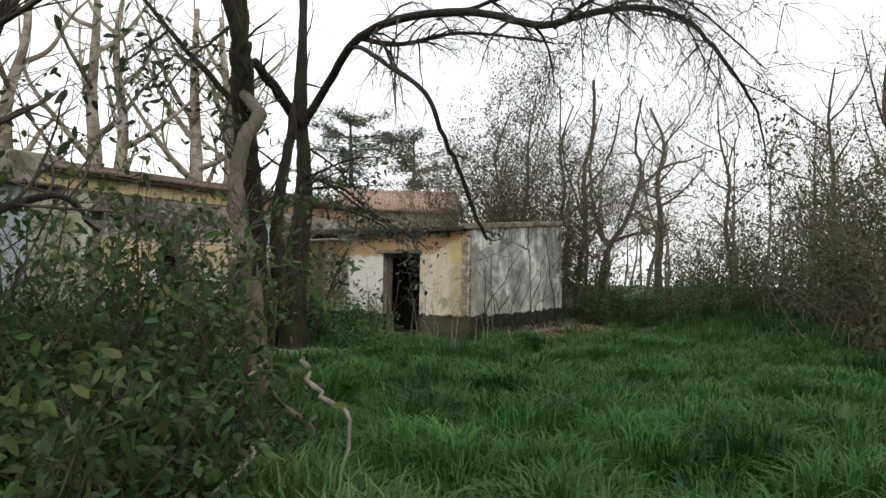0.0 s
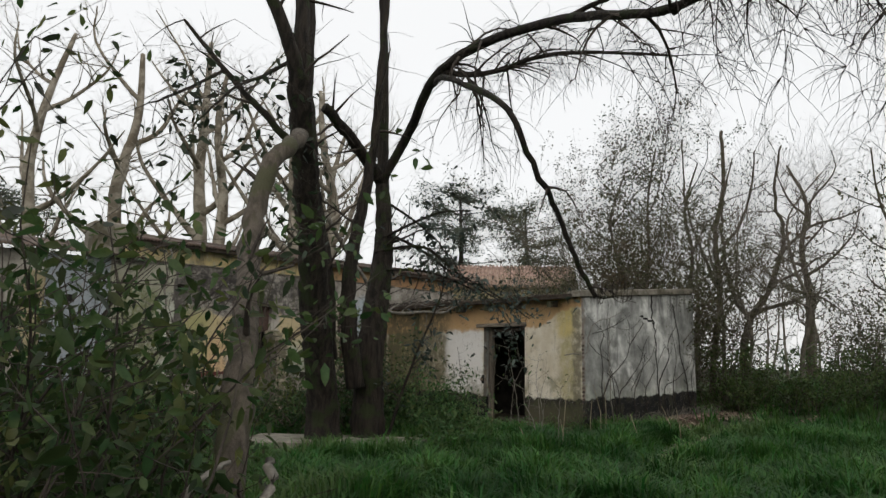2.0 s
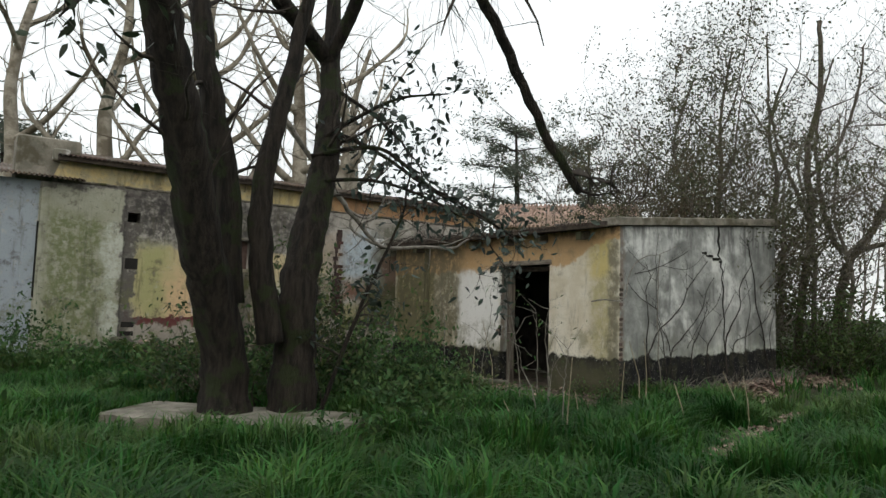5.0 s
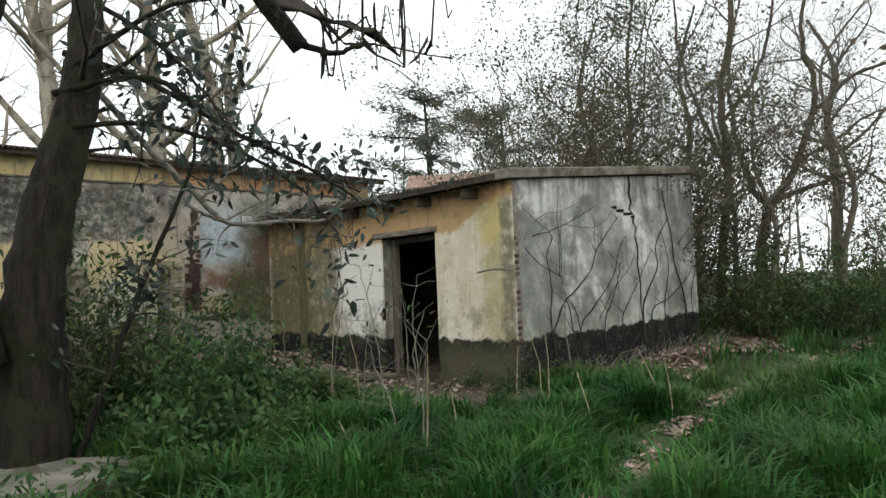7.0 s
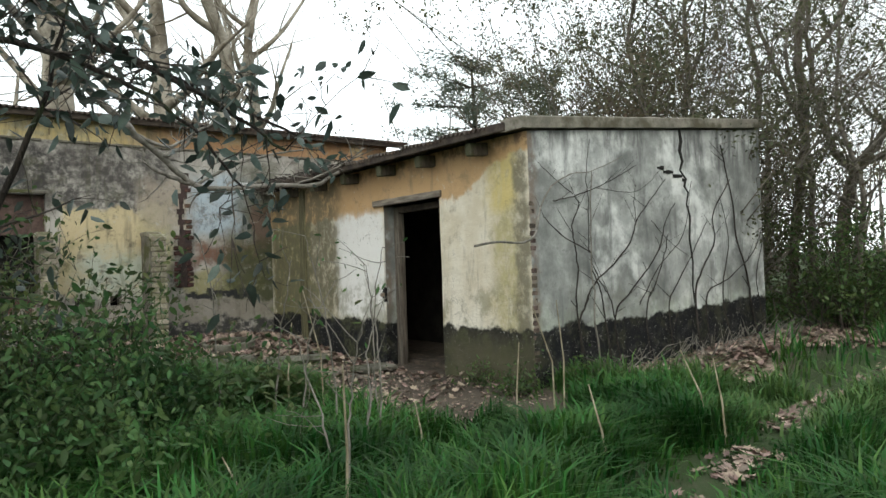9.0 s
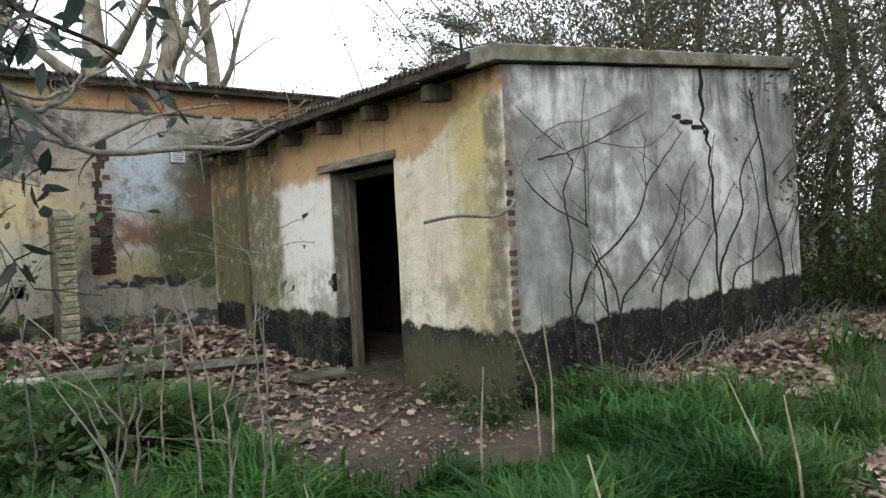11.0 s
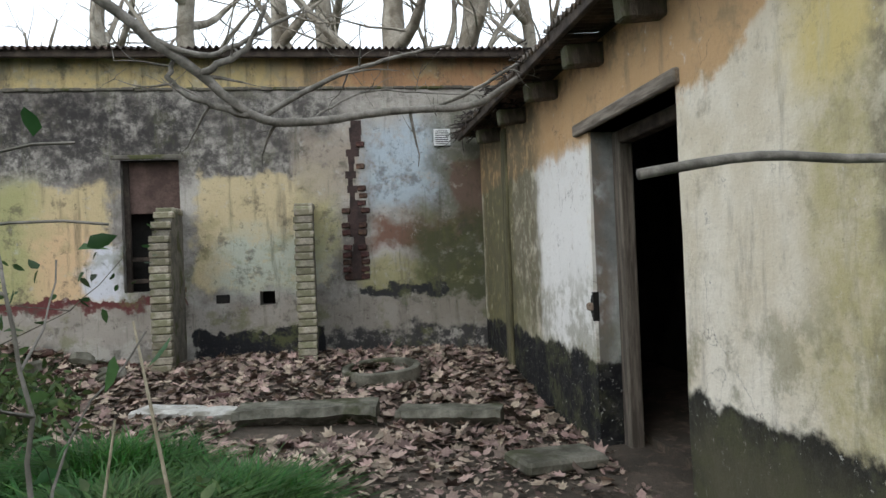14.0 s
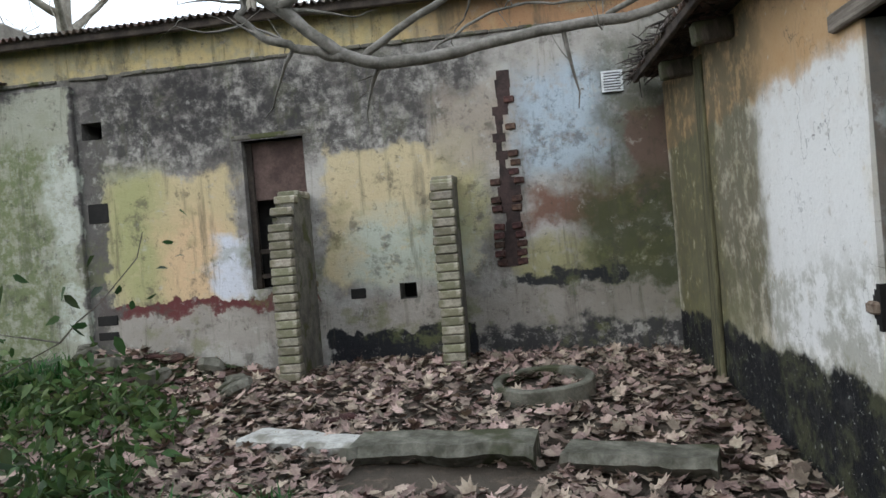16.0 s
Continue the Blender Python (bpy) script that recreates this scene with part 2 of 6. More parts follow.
    col = k.mix(k.step(blot, 0.54, 0.66, 0, 0.62), col, (0.085, 0.078, 0.06))
    col = k.mix(k.math("MULTIPLY", k.step(k.noise(2.2, 6.0, 0.7, seed=47.0), 0.54, 0.64, 0, 0.55), k.step(rawz, 0.4, 2.6, 1.0, 0.3)), col, (0.17, 0.185, 0.06))
    chip = k.noise(10.0, 9.0, 0.78, seed=61.0)
    col = k.mix(k.step(chip, 0.575, 0.63, 0, 0.5), col, (0.06, 0.054, 0.045))
    lime = k.noise(5.0, 9.0, 0.75, seed=63.0)
    col = k.mix(k.step(lime, 0.57, 0.66, 0, 0.5), col, (0.50, 0.48, 0.43))
    run = k.noise(7.0, 6.0, 0.7, stretch=(1.0, 1.0, 0.09), seed=67.0)
    col = k.mix(k.step(run, 0.56, 0.66, 0, 0.45), col, (0.10, 0.10, 0.06))
    pale = k.noise(14.0, 5.0, 0.75, seed=12.0)
    col = k.mix(k.step(pale, 0.66, 0.74, 0, 0.4), col, (0.55, 0.52, 0.46))
    return k.finish(k.tone(col, 0.88, 0.90), k.math("ADD", k.math("MULTIPLY", mid, 1.0), k.math("MULTIPLY", fine, 0.35)), 0.7, 0.03)


def plaster_annex():
    """The annex: ochre and cream on the door side, grey-white on the gable, black dado below."""
    k = Mat("weathered_plaster_annex", 0.9)
    x, y, z = k.axes(0.34, 3.2)
    rawx, rawy, rawz = k.axes()
    big, mid, fine = k.noise(1.3, 6.0, 0.65), k.noise(6.0, 7.0, 0.7, seed=2.0), k.noise(40.0, 5.0, 0.7, seed=4.0)
    streak = k.noise(4.5, 6.0, 0.7, stretch=(1, 1, 0.16), seed=5.0)
    # gable
    grey = k.mix(k.step(big, 0.34, 0.66), (0.20, 0.21, 0.20), (0.50, 0.515, 0.49))
    grey = k.mix(k.step(k.noise(1.1, 5.0, 0.6, seed=21.0), 0.46, 0.6, 0, 0.9), grey, (0.82, 0.84, 0.81))
    grey = k.mix(k.step(mid, 0.5, 0.7, 0, 0.5), grey, (0.20, 0.21, 0.21))
    grey = k.mix(k.math("MULTIPLY", k.step(z, 0.55, 1.0, 1, 0), k.step(mid, 0.35, 0.6, 0, 0.75)), grey, (0.50, 0.55, 0.45))
    grey = k.mix(k.step(streak, 0.52, 0.70, 0, 0.7), grey, (0.12, 0.125, 0.125))
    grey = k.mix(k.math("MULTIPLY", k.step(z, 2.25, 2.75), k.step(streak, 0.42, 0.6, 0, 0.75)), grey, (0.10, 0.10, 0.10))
    # exposed bricks by the corner
    edge = k.math("MULTIPLY", k.step(x, 0.06, 0.16, 1, 0), k.step(mid, 0.36, 0.52))
    grey = k.mix(edge, grey, (0.24, 0.19, 0.15))
    # door side
    cream = k.mix(k.step(big, 0.35, 0.65), (0.68, 0.595, 0.42), (0.85, 0.79, 0.65))
    pale = k.patch(y, z, (2.8, 4.15, 0.55, 2.1), 0.16)
    cream = k.mix(k.math("MULTIPLY", pale, k.step(mid, 0.25, 0.4)), cream, (0.88, 0.86, 0.82))
    near = k.patch(y, z, (0.12, 0.55, 0.4, 2.7), 0.14)
    cream = k.mix(k.math("MULTIPLY", near, k.step(mid, 0.3, 0.6, 0.2, 0.8)), cream, (0.46, 0.40, 0.15))
    cream = k.mix(k.math("MULTIPLY", k.patch(y, z, (0.15, 0.6, 1.9, 2.62), 0.12), k.step(streak, 0.36, 0.52, 0.1, 0.85)), cream, (0.66, 0.52, 0.15))
    cream = k.mix(k.math("MULTIPLY", k.patch(y, z, (0.0, 0.22, 0, 3), 0.05), k.step(mid, 0.35, 0.55, 0.3, 0.9)), cream, (0.20, 0.18, 0.12))
    cream = k.mix(k.math("MULTIPLY", k.patch(y, z, (3.85, 5.8, 0.4, 2.3), 0.2), k.step(big, 0.4, 0.58, 0.25, 0.9)), cream, (0.45, 0.40, 0.24))
    cream = k.mix(k.math("MULTIPLY", k.patch(y, z, (4.95, 6.4, 0.3, 2.4), 0.1), k.step(mid, 0.3, 0.45)), cream, (0.24, 0.22, 0.07))
    cream = k.mix(k.math("MULTIPLY", k.patch(y, z, (2.85, 4.0, 1.7, 2.35), 0.1), k.step(mid, 0.48, 0.6, 0, 0.95)), cream, (0.44, 0.26, 0.10))
    orange = k.math("ADD", z, k.math("MULTIPLY", k.step(rawy, 0.25, 1.35, 0.0, 1.0), 0.42))
    cream = k.mix(k.step(orange, 2.44, 2.5, 0, 0.95), cream, (0.58, 0.34, 0.12))
    # dark brown towards the wall top: stain plus eave shade put into the colour
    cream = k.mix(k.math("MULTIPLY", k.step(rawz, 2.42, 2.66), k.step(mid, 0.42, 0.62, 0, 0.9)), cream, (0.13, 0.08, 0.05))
    cream = k.mix(k.step(streak, 0.56, 0.72, 0, 0.55), cream, (0.22, 0.19, 0.12))
    cream = k.mix(k.step(k.noise(2.6, 8.0, 0.75, seed=51.0), 0.53, 0.66, 0, 0.5), cream, (0.25, 0.21, 0.12))
    cream = k.mix(k.step(k.noise(9.0, 7.0, 0.75, seed=53.0), 0.6, 0.68, 0, 0.6), cream, (0.70, 0.66, 0.57))
    cream = k.mix(k.math("MULTIPLY", k.patch(y, z, (2.75, 6.5, 0.5, 1.2), 0.15), k.step(mid, 0.45, 0.6, 0, 0.7)), cream, (0.20, 0.19, 0.09))
    cream = k.mix(k.math("MULTIPLY", k.patch(y, z, (4.0, 6.5, 0.6, 2.8), 0.3), k.step(mid, 0.34, 0.54, 0.2, 0.85)), cream, (0.13, 0.115, 0.065))
    cream = k.mix(k.math("MULTIPLY", k.patch(y, z, (2.8, 4.05, 0.62, 2.05), 0.1), k.step(mid, 0.32, 0.44, 0, 0.92)), cream, (0.88, 0.87, 0.83))
    chip = k.noise(8.0, 9.0, 0.78, seed=65.0)
    cream = k.mix(k.math("MULTIPLY", k.step(chip, 0.58, 0.63, 0, 0.45), k.step(rawy, 2.3, 3.0, 0.45, 0.8)), cream, (0.22, 0.17, 0.10))
    cloud = k.noise(0.9, 7.0, 0.7, seed=57.0)
    grey = k.mix(k.step(cloud, 0.46, 0.60, 0, 0.58), grey, (0.15, 0.16, 0.15))
    grey = k.mix(k.step(k.noise(11.0, 7.0, 0.75, seed=59.0), 0.58, 0.68, 0, 0.55), grey, (0.11, 0.115, 0.11))
    crackle = k.node("ShaderNodeTexVoronoi", feature="DISTANCE_TO_EDGE")
    crackle.inputs["Scale"].default_value = 1.7
    warp = k.node("ShaderNodeVectorMath", operation="ADD")
    k.t.links.new(k.co, warp.inputs[0])
    wob = k.node("ShaderNodeTexNoise")
    wob.inputs["Scale"].default_value, wob.inputs["Detail"].default_value = 3.0, 6.0
    k.t.links.new(k.co, wob.inputs["Vector"])
    k.t.links.new(wob.outputs["Color"], warp.inputs[1])
    k.t.links.new(warp.outputs[0], crackle.inputs["Vector"])
    hair = k.math("MULTIPLY", k.step(crackle.outputs["Distance"], 0.0, 0.007, 1, 0), k.step(big, 0.5, 0.6))
    cream = k.mix(k.math("MULTIPLY", hair, 0.8), cream, (0.10, 0.09, 0.07))
    grey = k.mix(k.math("MULTIPLY", hair, 0.6), grey, (0.08, 0.08, 0.08))
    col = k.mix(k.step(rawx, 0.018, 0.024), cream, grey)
    # the door's edges are grey render
    # black dado with pale spots and moss
    lift = k.math("SUBTRACT", z, k.math("MULTIPLY", rawx, 0.03))
    dado = k.step(lift, 0.545, 0.60, 1, 0)
    black = k.mix(k.step(mid, 0.5, 0.62, 0, 0.75), (0.007, 0.007, 0.009), (0.035, 0.035, 0.033))
    black = k.mix(k.step(k.noise(24.0, 4.0, 0.7, seed=15.0), 0.62, 0.68, 0, 0.9), black, (0.5, 0.5, 0.45))
    moss = k.math("MULTIPLY", k.step(rawx, 0.018, 0.024, 1, 0), k.patch(y, z, (-0.1, 1.52, -0.4, 0.46), 0.2))
    black = k.mix(k.math("MULTIPLY", moss, k.step(big, 0.3, 0.6, 0.5, 1.0)), black, (0.105, 0.098, 0.055))
    green = k.noise(3.2, 8.0, 0.75, seed=71.0)
    black = k.mix(k.math("MULTIPLY", k.step(green, 0.47, 0.62, 0, 0.75), k.step(rawx, 0.018, 0.024, 1.0, 0.5)), black, (0.085, 0.088, 0.038))
    black = k.mix(k.step(k.noise(16.0, 9.0, 0.8, seed=73.0), 0.60, 0.63, 0, 0.7), black, (0.26, 0.25, 0.21))
    seep = k.math("MULTIPLY", k.patch(y, z, (-0.1, 6.5, 0.45, 1.1), 0.2), k.step(green, 0.46, 0.6, 0, 0.55))
    col = k.mix(k.math("MULTIPLY", seep, k.step(rawx, 0.018, 0.024, 1.0, 0.35)), col, (0.20, 0.19, 0.085))
    col = k.mix(dado, col, black)
    col = k.mix(k.step(fine, 0.58, 0.76, 0, 0.5), col, (0.12, 0.11, 0.09))
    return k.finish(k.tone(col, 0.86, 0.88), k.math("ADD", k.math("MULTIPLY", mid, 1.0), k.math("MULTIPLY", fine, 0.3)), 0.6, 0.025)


M_MAIN, M_ANNEX = plaster_main(), plaster_annex()
# inner plaster, darkened so the unlit room's shade is in its colour
M_INNER = grainy("room_shade_plaster", (0.018, 0.017, 0.015), (0.05, 0.045, 0.04), 3, 40)
M_BRICK = grainy("old_brick", (0.05, 0.026, 0.021), (0.125, 0.066, 0.05), 9, 70, 0.6, per_object=0.35, third=(0.2, 0.15, 0.12))
M_PIER = grainy("mossy_pier_brick", (0.26, 0.235, 0.18), (0.42, 0.385, 0.30), 8, 60, 0.6, per_object=0.22, third=(0.20, 0.19, 0.12))
M_MORTAR = grainy("mortar", (0.11, 0.10, 0.085), (0.2, 0.185, 0.15), 8, 60, 0.6, third=(0.08, 0.085, 0.03))
M_WOOD = grainy("grey_wood", (0.15, 0.125, 0.10), (0.33, 0.29, 0.24), 5, 40, 0.5, stretch=(6, 0.6, 6))
M_POST = grainy("grey_post_wood", (0.075, 0.062, 0.05), (0.19, 0.165, 0.135), 5, 40, 0.5, stretch=(6, 6, 0.5))
M_DARKWOOD = grainy("rotten_wood", (0.035, 0.027, 0.022), (0.09, 0.07, 0.055), 6, 40, 0.5)
M_RUST = grainy("rusty_sheet", (0.055, 0.038, 0.03), (0.15, 0.10, 0.075), 3, 30, 0.4, 0.7, 0.25, third=(0.17, 0.155, 0.14), per_object=0.25)
M_CONCRETE = grainy("mossy_concrete", (0.065, 0.063, 0.045), (0.22, 0.21, 0.17), 4, 50, 0.6, third=(0.055, 0.058, 0.028))
M_COPING = grainy("coping_concrete", (0.16, 0.15, 0.12), (0.30, 0.275, 0.23), 4, 50, 0.5, third=(0.10, 0.09, 0.06))
M_PALESTONE = grainy("pale_stone", (0.34, 0.33, 0.30), (0.55, 0.54, 0.50), 5, 50, 0.4, third=(0.2, 0.19, 0.15))
M_BARK = grainy("dark_bark", (0.014, 0.011, 0.009), (0.055, 0.043, 0.033), 7, 30, 1.0, stretch=(2.5, 2.5, 0.35), third=(0.034, 0.045, 0.016), dist=0.06)
M_TWIG = grainy("twig_bark", (0.032, 0.026, 0.022), (0.085, 0.07, 0.058), 8, 50, 0.4)
M_CREEPER = grainy("creeper_bark", (0.016, 0.013, 0.011), (0.05, 0.042, 0.035), 8, 50, 0.4)
# background twigs, paled so distance haze is in the bark colour
M_FARTWIG = grainy("hazy_twig_bark", (0.12, 0.105, 0.085), (0.23, 0.205, 0.175), 4, 30, 0.3)
M_EDGE = grainy("brown_brick_edge", (0.06, 0.045, 0.036), (0.16, 0.12, 0.095), 12, 70, 0.6, per_object=0.4)
M_MOSSSTRIP = grainy("mossy_wall_strip", (0.075, 0.07, 0.04), (0.17, 0.155, 0.085), 6, 40, 0.5, stretch=(4, 4, 0.5))
M_GREYTWIG = grainy("grey_branch_bark", (0.13, 0.12, 0.10), (0.27, 0.25, 0.22), 9, 60, 0.5)
M_LIMB = grainy("brown_bark", (0.065, 0.054, 0.042), (0.15, 0.125, 0.10), 6, 40, 0.8, stretch=(3, 3, 0.6), third=(0.09, 0.09, 0.05), dist=0.02)
M_PALEBARK = grainy("pale_bark", (0.20, 0.175, 0.135), (0.42, 0.385, 0.32), 3, 30, 0.4, third=(0.16, 0.135, 0.10))
M_LEAF = grainy("bush_leaf", (0.026, 0.055, 0.017), (0.068, 0.11, 0.038), 3, 30, 0.1, 0.5, per_island=0.45, third=(0.09, 0.11, 0.035), translucent=0.45)
M_WEED = grainy("weed_leaf", (0.035, 0.085, 0.026), (0.10, 0.18, 0.062), 1.2, 30, 0.1, 0.5, per_island=0.4, third=(0.12, 0.14, 0.06), translucent=0.45)
M_BROAD = grainy("broad_leaf", (0.05, 0.09, 0.025), (0.11, 0.165, 0.055), 3, 30, 0.1, 0.45, per_island=0.4, translucent=0.4)
M_DARKLEAF = grainy("evergreen_leaf", (0.022, 0.036, 0.02), (0.052, 0.07, 0.042), 3, 30, 0.1, 0.45, per_island=0.4, translucent=0.35)
M_SPRAY = grainy("bluish_leaf", (0.035, 0.05, 0.04), (0.085, 0.115, 0.10), 3, 30, 0.1, 0.35, per_island=0.5, translucent=0.35)
M_THICKET = grainy("thicket_leaf", (0.06, 0.07, 0.036), (0.13, 0.135, 0.072), 0.8, 30, 0.1, 0.5, per_island=0.4, third=(0.12, 0.095, 0.06), translucent=0.45)
# needles lightened to carry the haze over the far pines
M_NEEDLE = grainy("hazy_pine_needle", (0.085, 0.105, 0.08), (0.15, 0.175, 0.135), 3, 30, 0.1, 0.6, per_island=0.3, translucent=0.45)
M_GRASS = grainy("grass_blade", (0.023, 0.086, 0.016), (0.075, 0.20, 0.04), 0.9, 8, 0.1, 0.5, per_island=0.35, third=(0.095, 0.175, 0.05), translucent=0.4)
M_STALK = grainy("dry_stalk", (0.25, 0.21, 0.14), (0.42, 0.37, 0.27), 8, 50, 0.3)
M_DRYLEAF = grainy("dry_leaf", (0.17, 0.12, 0.095), (0.40, 0.31, 0.25), 5, 60, 0.3, 0.8, per_island=0.45)
M_TILE = grainy("roof_tile", (0.26, 0.17, 0.13), (0.42, 0.31, 0.25), 5, 40, 0.4, per_object=0.15)
M_OCHRE = grainy("ochre_plaster", (0.29, 0.25, 0.16), (0.42, 0.36, 0.22), 2, 40, 0.4, third=(0.2, 0.18, 0.12))
M_WHITE = grainy("white_vent", (0.55, 0.56, 0.56), (0.75, 0.76, 0.76), 9, 60, 0.2, 0.5)
# near-black: the shade inside holes and gaps put into the colour
M_DARK = grainy("void_shade", (0.012, 0.011, 0.01), (0.02, 0.018, 0.016), 5, 40)


def soil_material():
    k = Mat("earth_with_litter", 0.95)
    a, b, c = k.noise(0.9, 5.0, 0.6), k.noise(9.0, 6.0, 0.7, seed=2.0), k.noise(55.0, 4.0, 0.7, seed=5.0)
    col = k.mix(k.step(a, 0.35, 0.65), (0.045, 0.037, 0.028), (0.10, 0.081, 0.062))
    col = k.mix(k.step(b, 0.52, 0.66, 0, 0.7), col, (0.17, 0.125, 0.09))
    col = k.mix(k.step(c, 0.5, 0.72, 0, 0.7), col, (0.045, 0.04, 0.03))
    x, y, z = k.axes(1.2, 0.8)
    yard = k.patch(x, y, (-4.2, 5.5, -1.3, 7.0), 0.5)
    col = k.mix(k.math("MULTIPLY", k.step(yard, 0, 1, 1, 0), k.step(b, 0.3, 0.55, 0.55, 0.95)), col, (0.035, 0.06, 0.018))
    return k.finish(col, k.math("ADD", b, k.math("MULTIPLY", c, 0.5)), 0.8, 0.04)


M_SOIL = soil_material()
rng = np.random.default_rng(7)


# ---- ground ----
PATH = [(-3.4, -3.6), (-2.5, -3.3), (-1.6, -2.98), (-0.5, -2.7), (0.6, -2.4), (2.5, -2.12), (4.5, -2.0), (7.5, -2.1)]


def ground_z(x, y):
    """Height of the ground."""
    x, y = np.asarray(x, float), np.asarray(y, float)
    z = 0.24 * smoothstep(3.2, 6.0, y) * smoothstep(1.5, -0.5, x)
    z = z + 0.10 * np.exp(-((x + 6.0) ** 2 + (y + 0.3) ** 2) / 2.5)
    z = z + 0.16 * smoothstep(0.5, 4.5, x) * smoothstep(-2.2, -0.2, y)
    z = z + 0.5 * smoothstep(4.5, 12, x) + 0.3 * smoothstep(-5, -14, y) * smoothstep(-6, 4, x)
    z = z + 0.035 * np.sin(1.3 * x + 0.7 * y) * np.cos(0.9 * y - 0.5 * x) + 0.02 * np.sin(3.1 * x + 1.0) * np.sin(2.7 * y)
    z = z + 0.3 * np.exp(-((x + 5.7) ** 2 / 1.2 + (y - 6.4) ** 2 / 0.35))
    return z - 0.02


def build_ground():
    xs = np.concatenate([[-900, -300, -120, -60, -35], np.arange(-24, 20.01, 0.25), [26, 40, 70, 130, 300, 900]])
    ys = np.concatenate([[-900, -300, -120, -60, -35], np.arange(-18, 14.01, 0.25), [20, 35, 70, 130, 300, 900]])
    gx, gy = np.meshgrid(xs, ys)
    v = np.stack([gx.ravel(), gy.ravel(), ground_z(gx, gy).ravel()], 1)
    nx = len(xs)
    i = (np.arange(len(ys) - 1)[:, None] * nx + np.arange(nx - 1)[None]).ravel()
    tris = np.concatenate([np.stack([i, i + 1, i + nx + 1], 1), np.stack([i, i + nx + 1, i + nx], 1)])
    ob = new("ground", array_mesh("ground", v, tris, M_SOIL, True))
    tagged(ob, "dark earth with moss, litter and trodden soil", "ground", kind="structure")


build_ground()


# ---- walls ----
def wall_mesh(length, height, thick, holes, step=0.16, shake=0.008, seed=1.0):
    """A wall along x with its outer face at y = 0, openings through it and an uneven surface. holes: (x0, x1, z0, z1)."""
    def cuts(n, extra):
        base = list(np.linspace(0, n, max(2, int(n / step) + 1)))
        base = [b for b in base if all(abs(b - e) > 0.04 for e in extra)]
        return sorted(base + [e for e in extra if 0 <= e <= n])
    xs = cuts(length, [h[0] for h in holes] + [h[1] for h in holes])
    zs = cuts(height, [h[2] for h in holes] + [h[3] for h in holes])
    solid = {}
    for i in range(len(xs) - 1):
        for j in range(len(zs) - 1):
            cx, cz = (xs[i] + xs[i + 1]) / 2, (zs[j] + zs[j + 1]) / 2
            solid[i, j] = not any(h[0] < cx < h[1] and h[2] < cz < h[3] for h in holes)
    k, index = Mesh(), {}

    def vert(i, j, back):
        if (i, j, back) not in index:
            d = shake * noise.noise((xs[i] * 2.3 + seed, zs[j] * 2.3, seed))
            index[i, j, back] = len(k.v)
            k.v.append((xs[i], thick if back else d, zs[j]))
        return index[i, j, back]

    for (i, j), s in solid.items():
        if not s:
            continue
        k.f.append((vert(i, j, 0), vert(i + 1, j, 0), vert(i + 1, j + 1, 0), vert(i, j + 1, 0)))
        k.f.append((vert(i, j, 1), vert(i, j + 1, 1), vert(i + 1, j + 1, 1), vert(i + 1, j, 1)))
        if not solid.get((i - 1, j)):
            k.f.append((vert(i, j, 0), vert(i, j + 1, 0), vert(i, j + 1, 1), vert(i, j, 1)))
        if not solid.get((i + 1, j)):
            k.f.append((vert(i + 1, j, 0), vert(i + 1, j, 1), vert(i + 1, j + 1, 1), vert(i + 1, j + 1, 0)))
        if not solid.get((i, j - 1)):
            k.f.append((vert(i, j, 0), vert(i, j, 1), vert(i + 1, j, 1), vert(i + 1, j, 0)))
        if not solid.get((i, j + 1)):
            k.f.append((vert(i, j + 1, 0), vert(i + 1, j + 1, 0), vert(i + 1, j + 1, 1), vert(i, j + 1, 1)))
    return k


def main_y(x):
    """The outer face of the main wall."""
    return 6.50 - 0.003 * x


SLOPE = 0.092          # rise of the annex roof along x
EAVE = 2.68
BASE = -0.15


def place_wall(name, k, fn, material, label):
    k.v = [fn(*p) for p in k.v]
    return tagged(part(name, k, material), label, "wall", kind="structure")


# main wall, seen along the whole walk
X0 = -14.0
main_holes = [(-4.15, -3.51, 1.05, 2.55), (-5.84, -5.62, 2.72, 2.9), (-2.66, -2.49, 0.84, 1.0), (-6.46, -6.34, 2.36, 2.48)]
k = wall_mesh(-X0 + 2.5, 3.78 - BASE, 0.32, [(a - X0, b - X0, c - BASE, d - BASE) for a, b, c, d in main_holes], seed=1.0)
place_wall("wall_main", [k][0], lambda x, y, z: (x + X0, main_y(x + X0) + y, z + BASE if x + X0 > -7.0 else min(z + BASE, 3.3)), M_MAIN,
           "ruined plaster wall with yellow, grey and sooty layers")
# annex: door side and gable
k = wall_mesh(6.48, EAVE - BASE, 0.32, [(1.52, 2.80, -1, 2.13 - BASE)], seed=2.0)
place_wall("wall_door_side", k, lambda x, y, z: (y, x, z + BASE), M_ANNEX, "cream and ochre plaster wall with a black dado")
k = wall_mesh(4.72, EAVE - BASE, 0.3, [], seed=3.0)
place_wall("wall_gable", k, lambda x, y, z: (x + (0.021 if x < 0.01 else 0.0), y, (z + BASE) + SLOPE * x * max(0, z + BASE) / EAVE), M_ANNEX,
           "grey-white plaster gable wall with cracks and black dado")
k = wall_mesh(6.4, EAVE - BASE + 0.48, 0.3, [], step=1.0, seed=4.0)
place_wall("wall_annex_back", k, lambda x, y, z: (4.71 - y, x + 0.31, z + BASE), M_INNER, "plain plaster wall of the annex, room shade in its colour")
k = Mesh()
k.box((0.33, 0.31, -0.1), (4.4, 6.5, 0.03))
tagged(part("floor", k, M_SOIL), "dirty earth floor inside the annex", "floor", kind="structure")
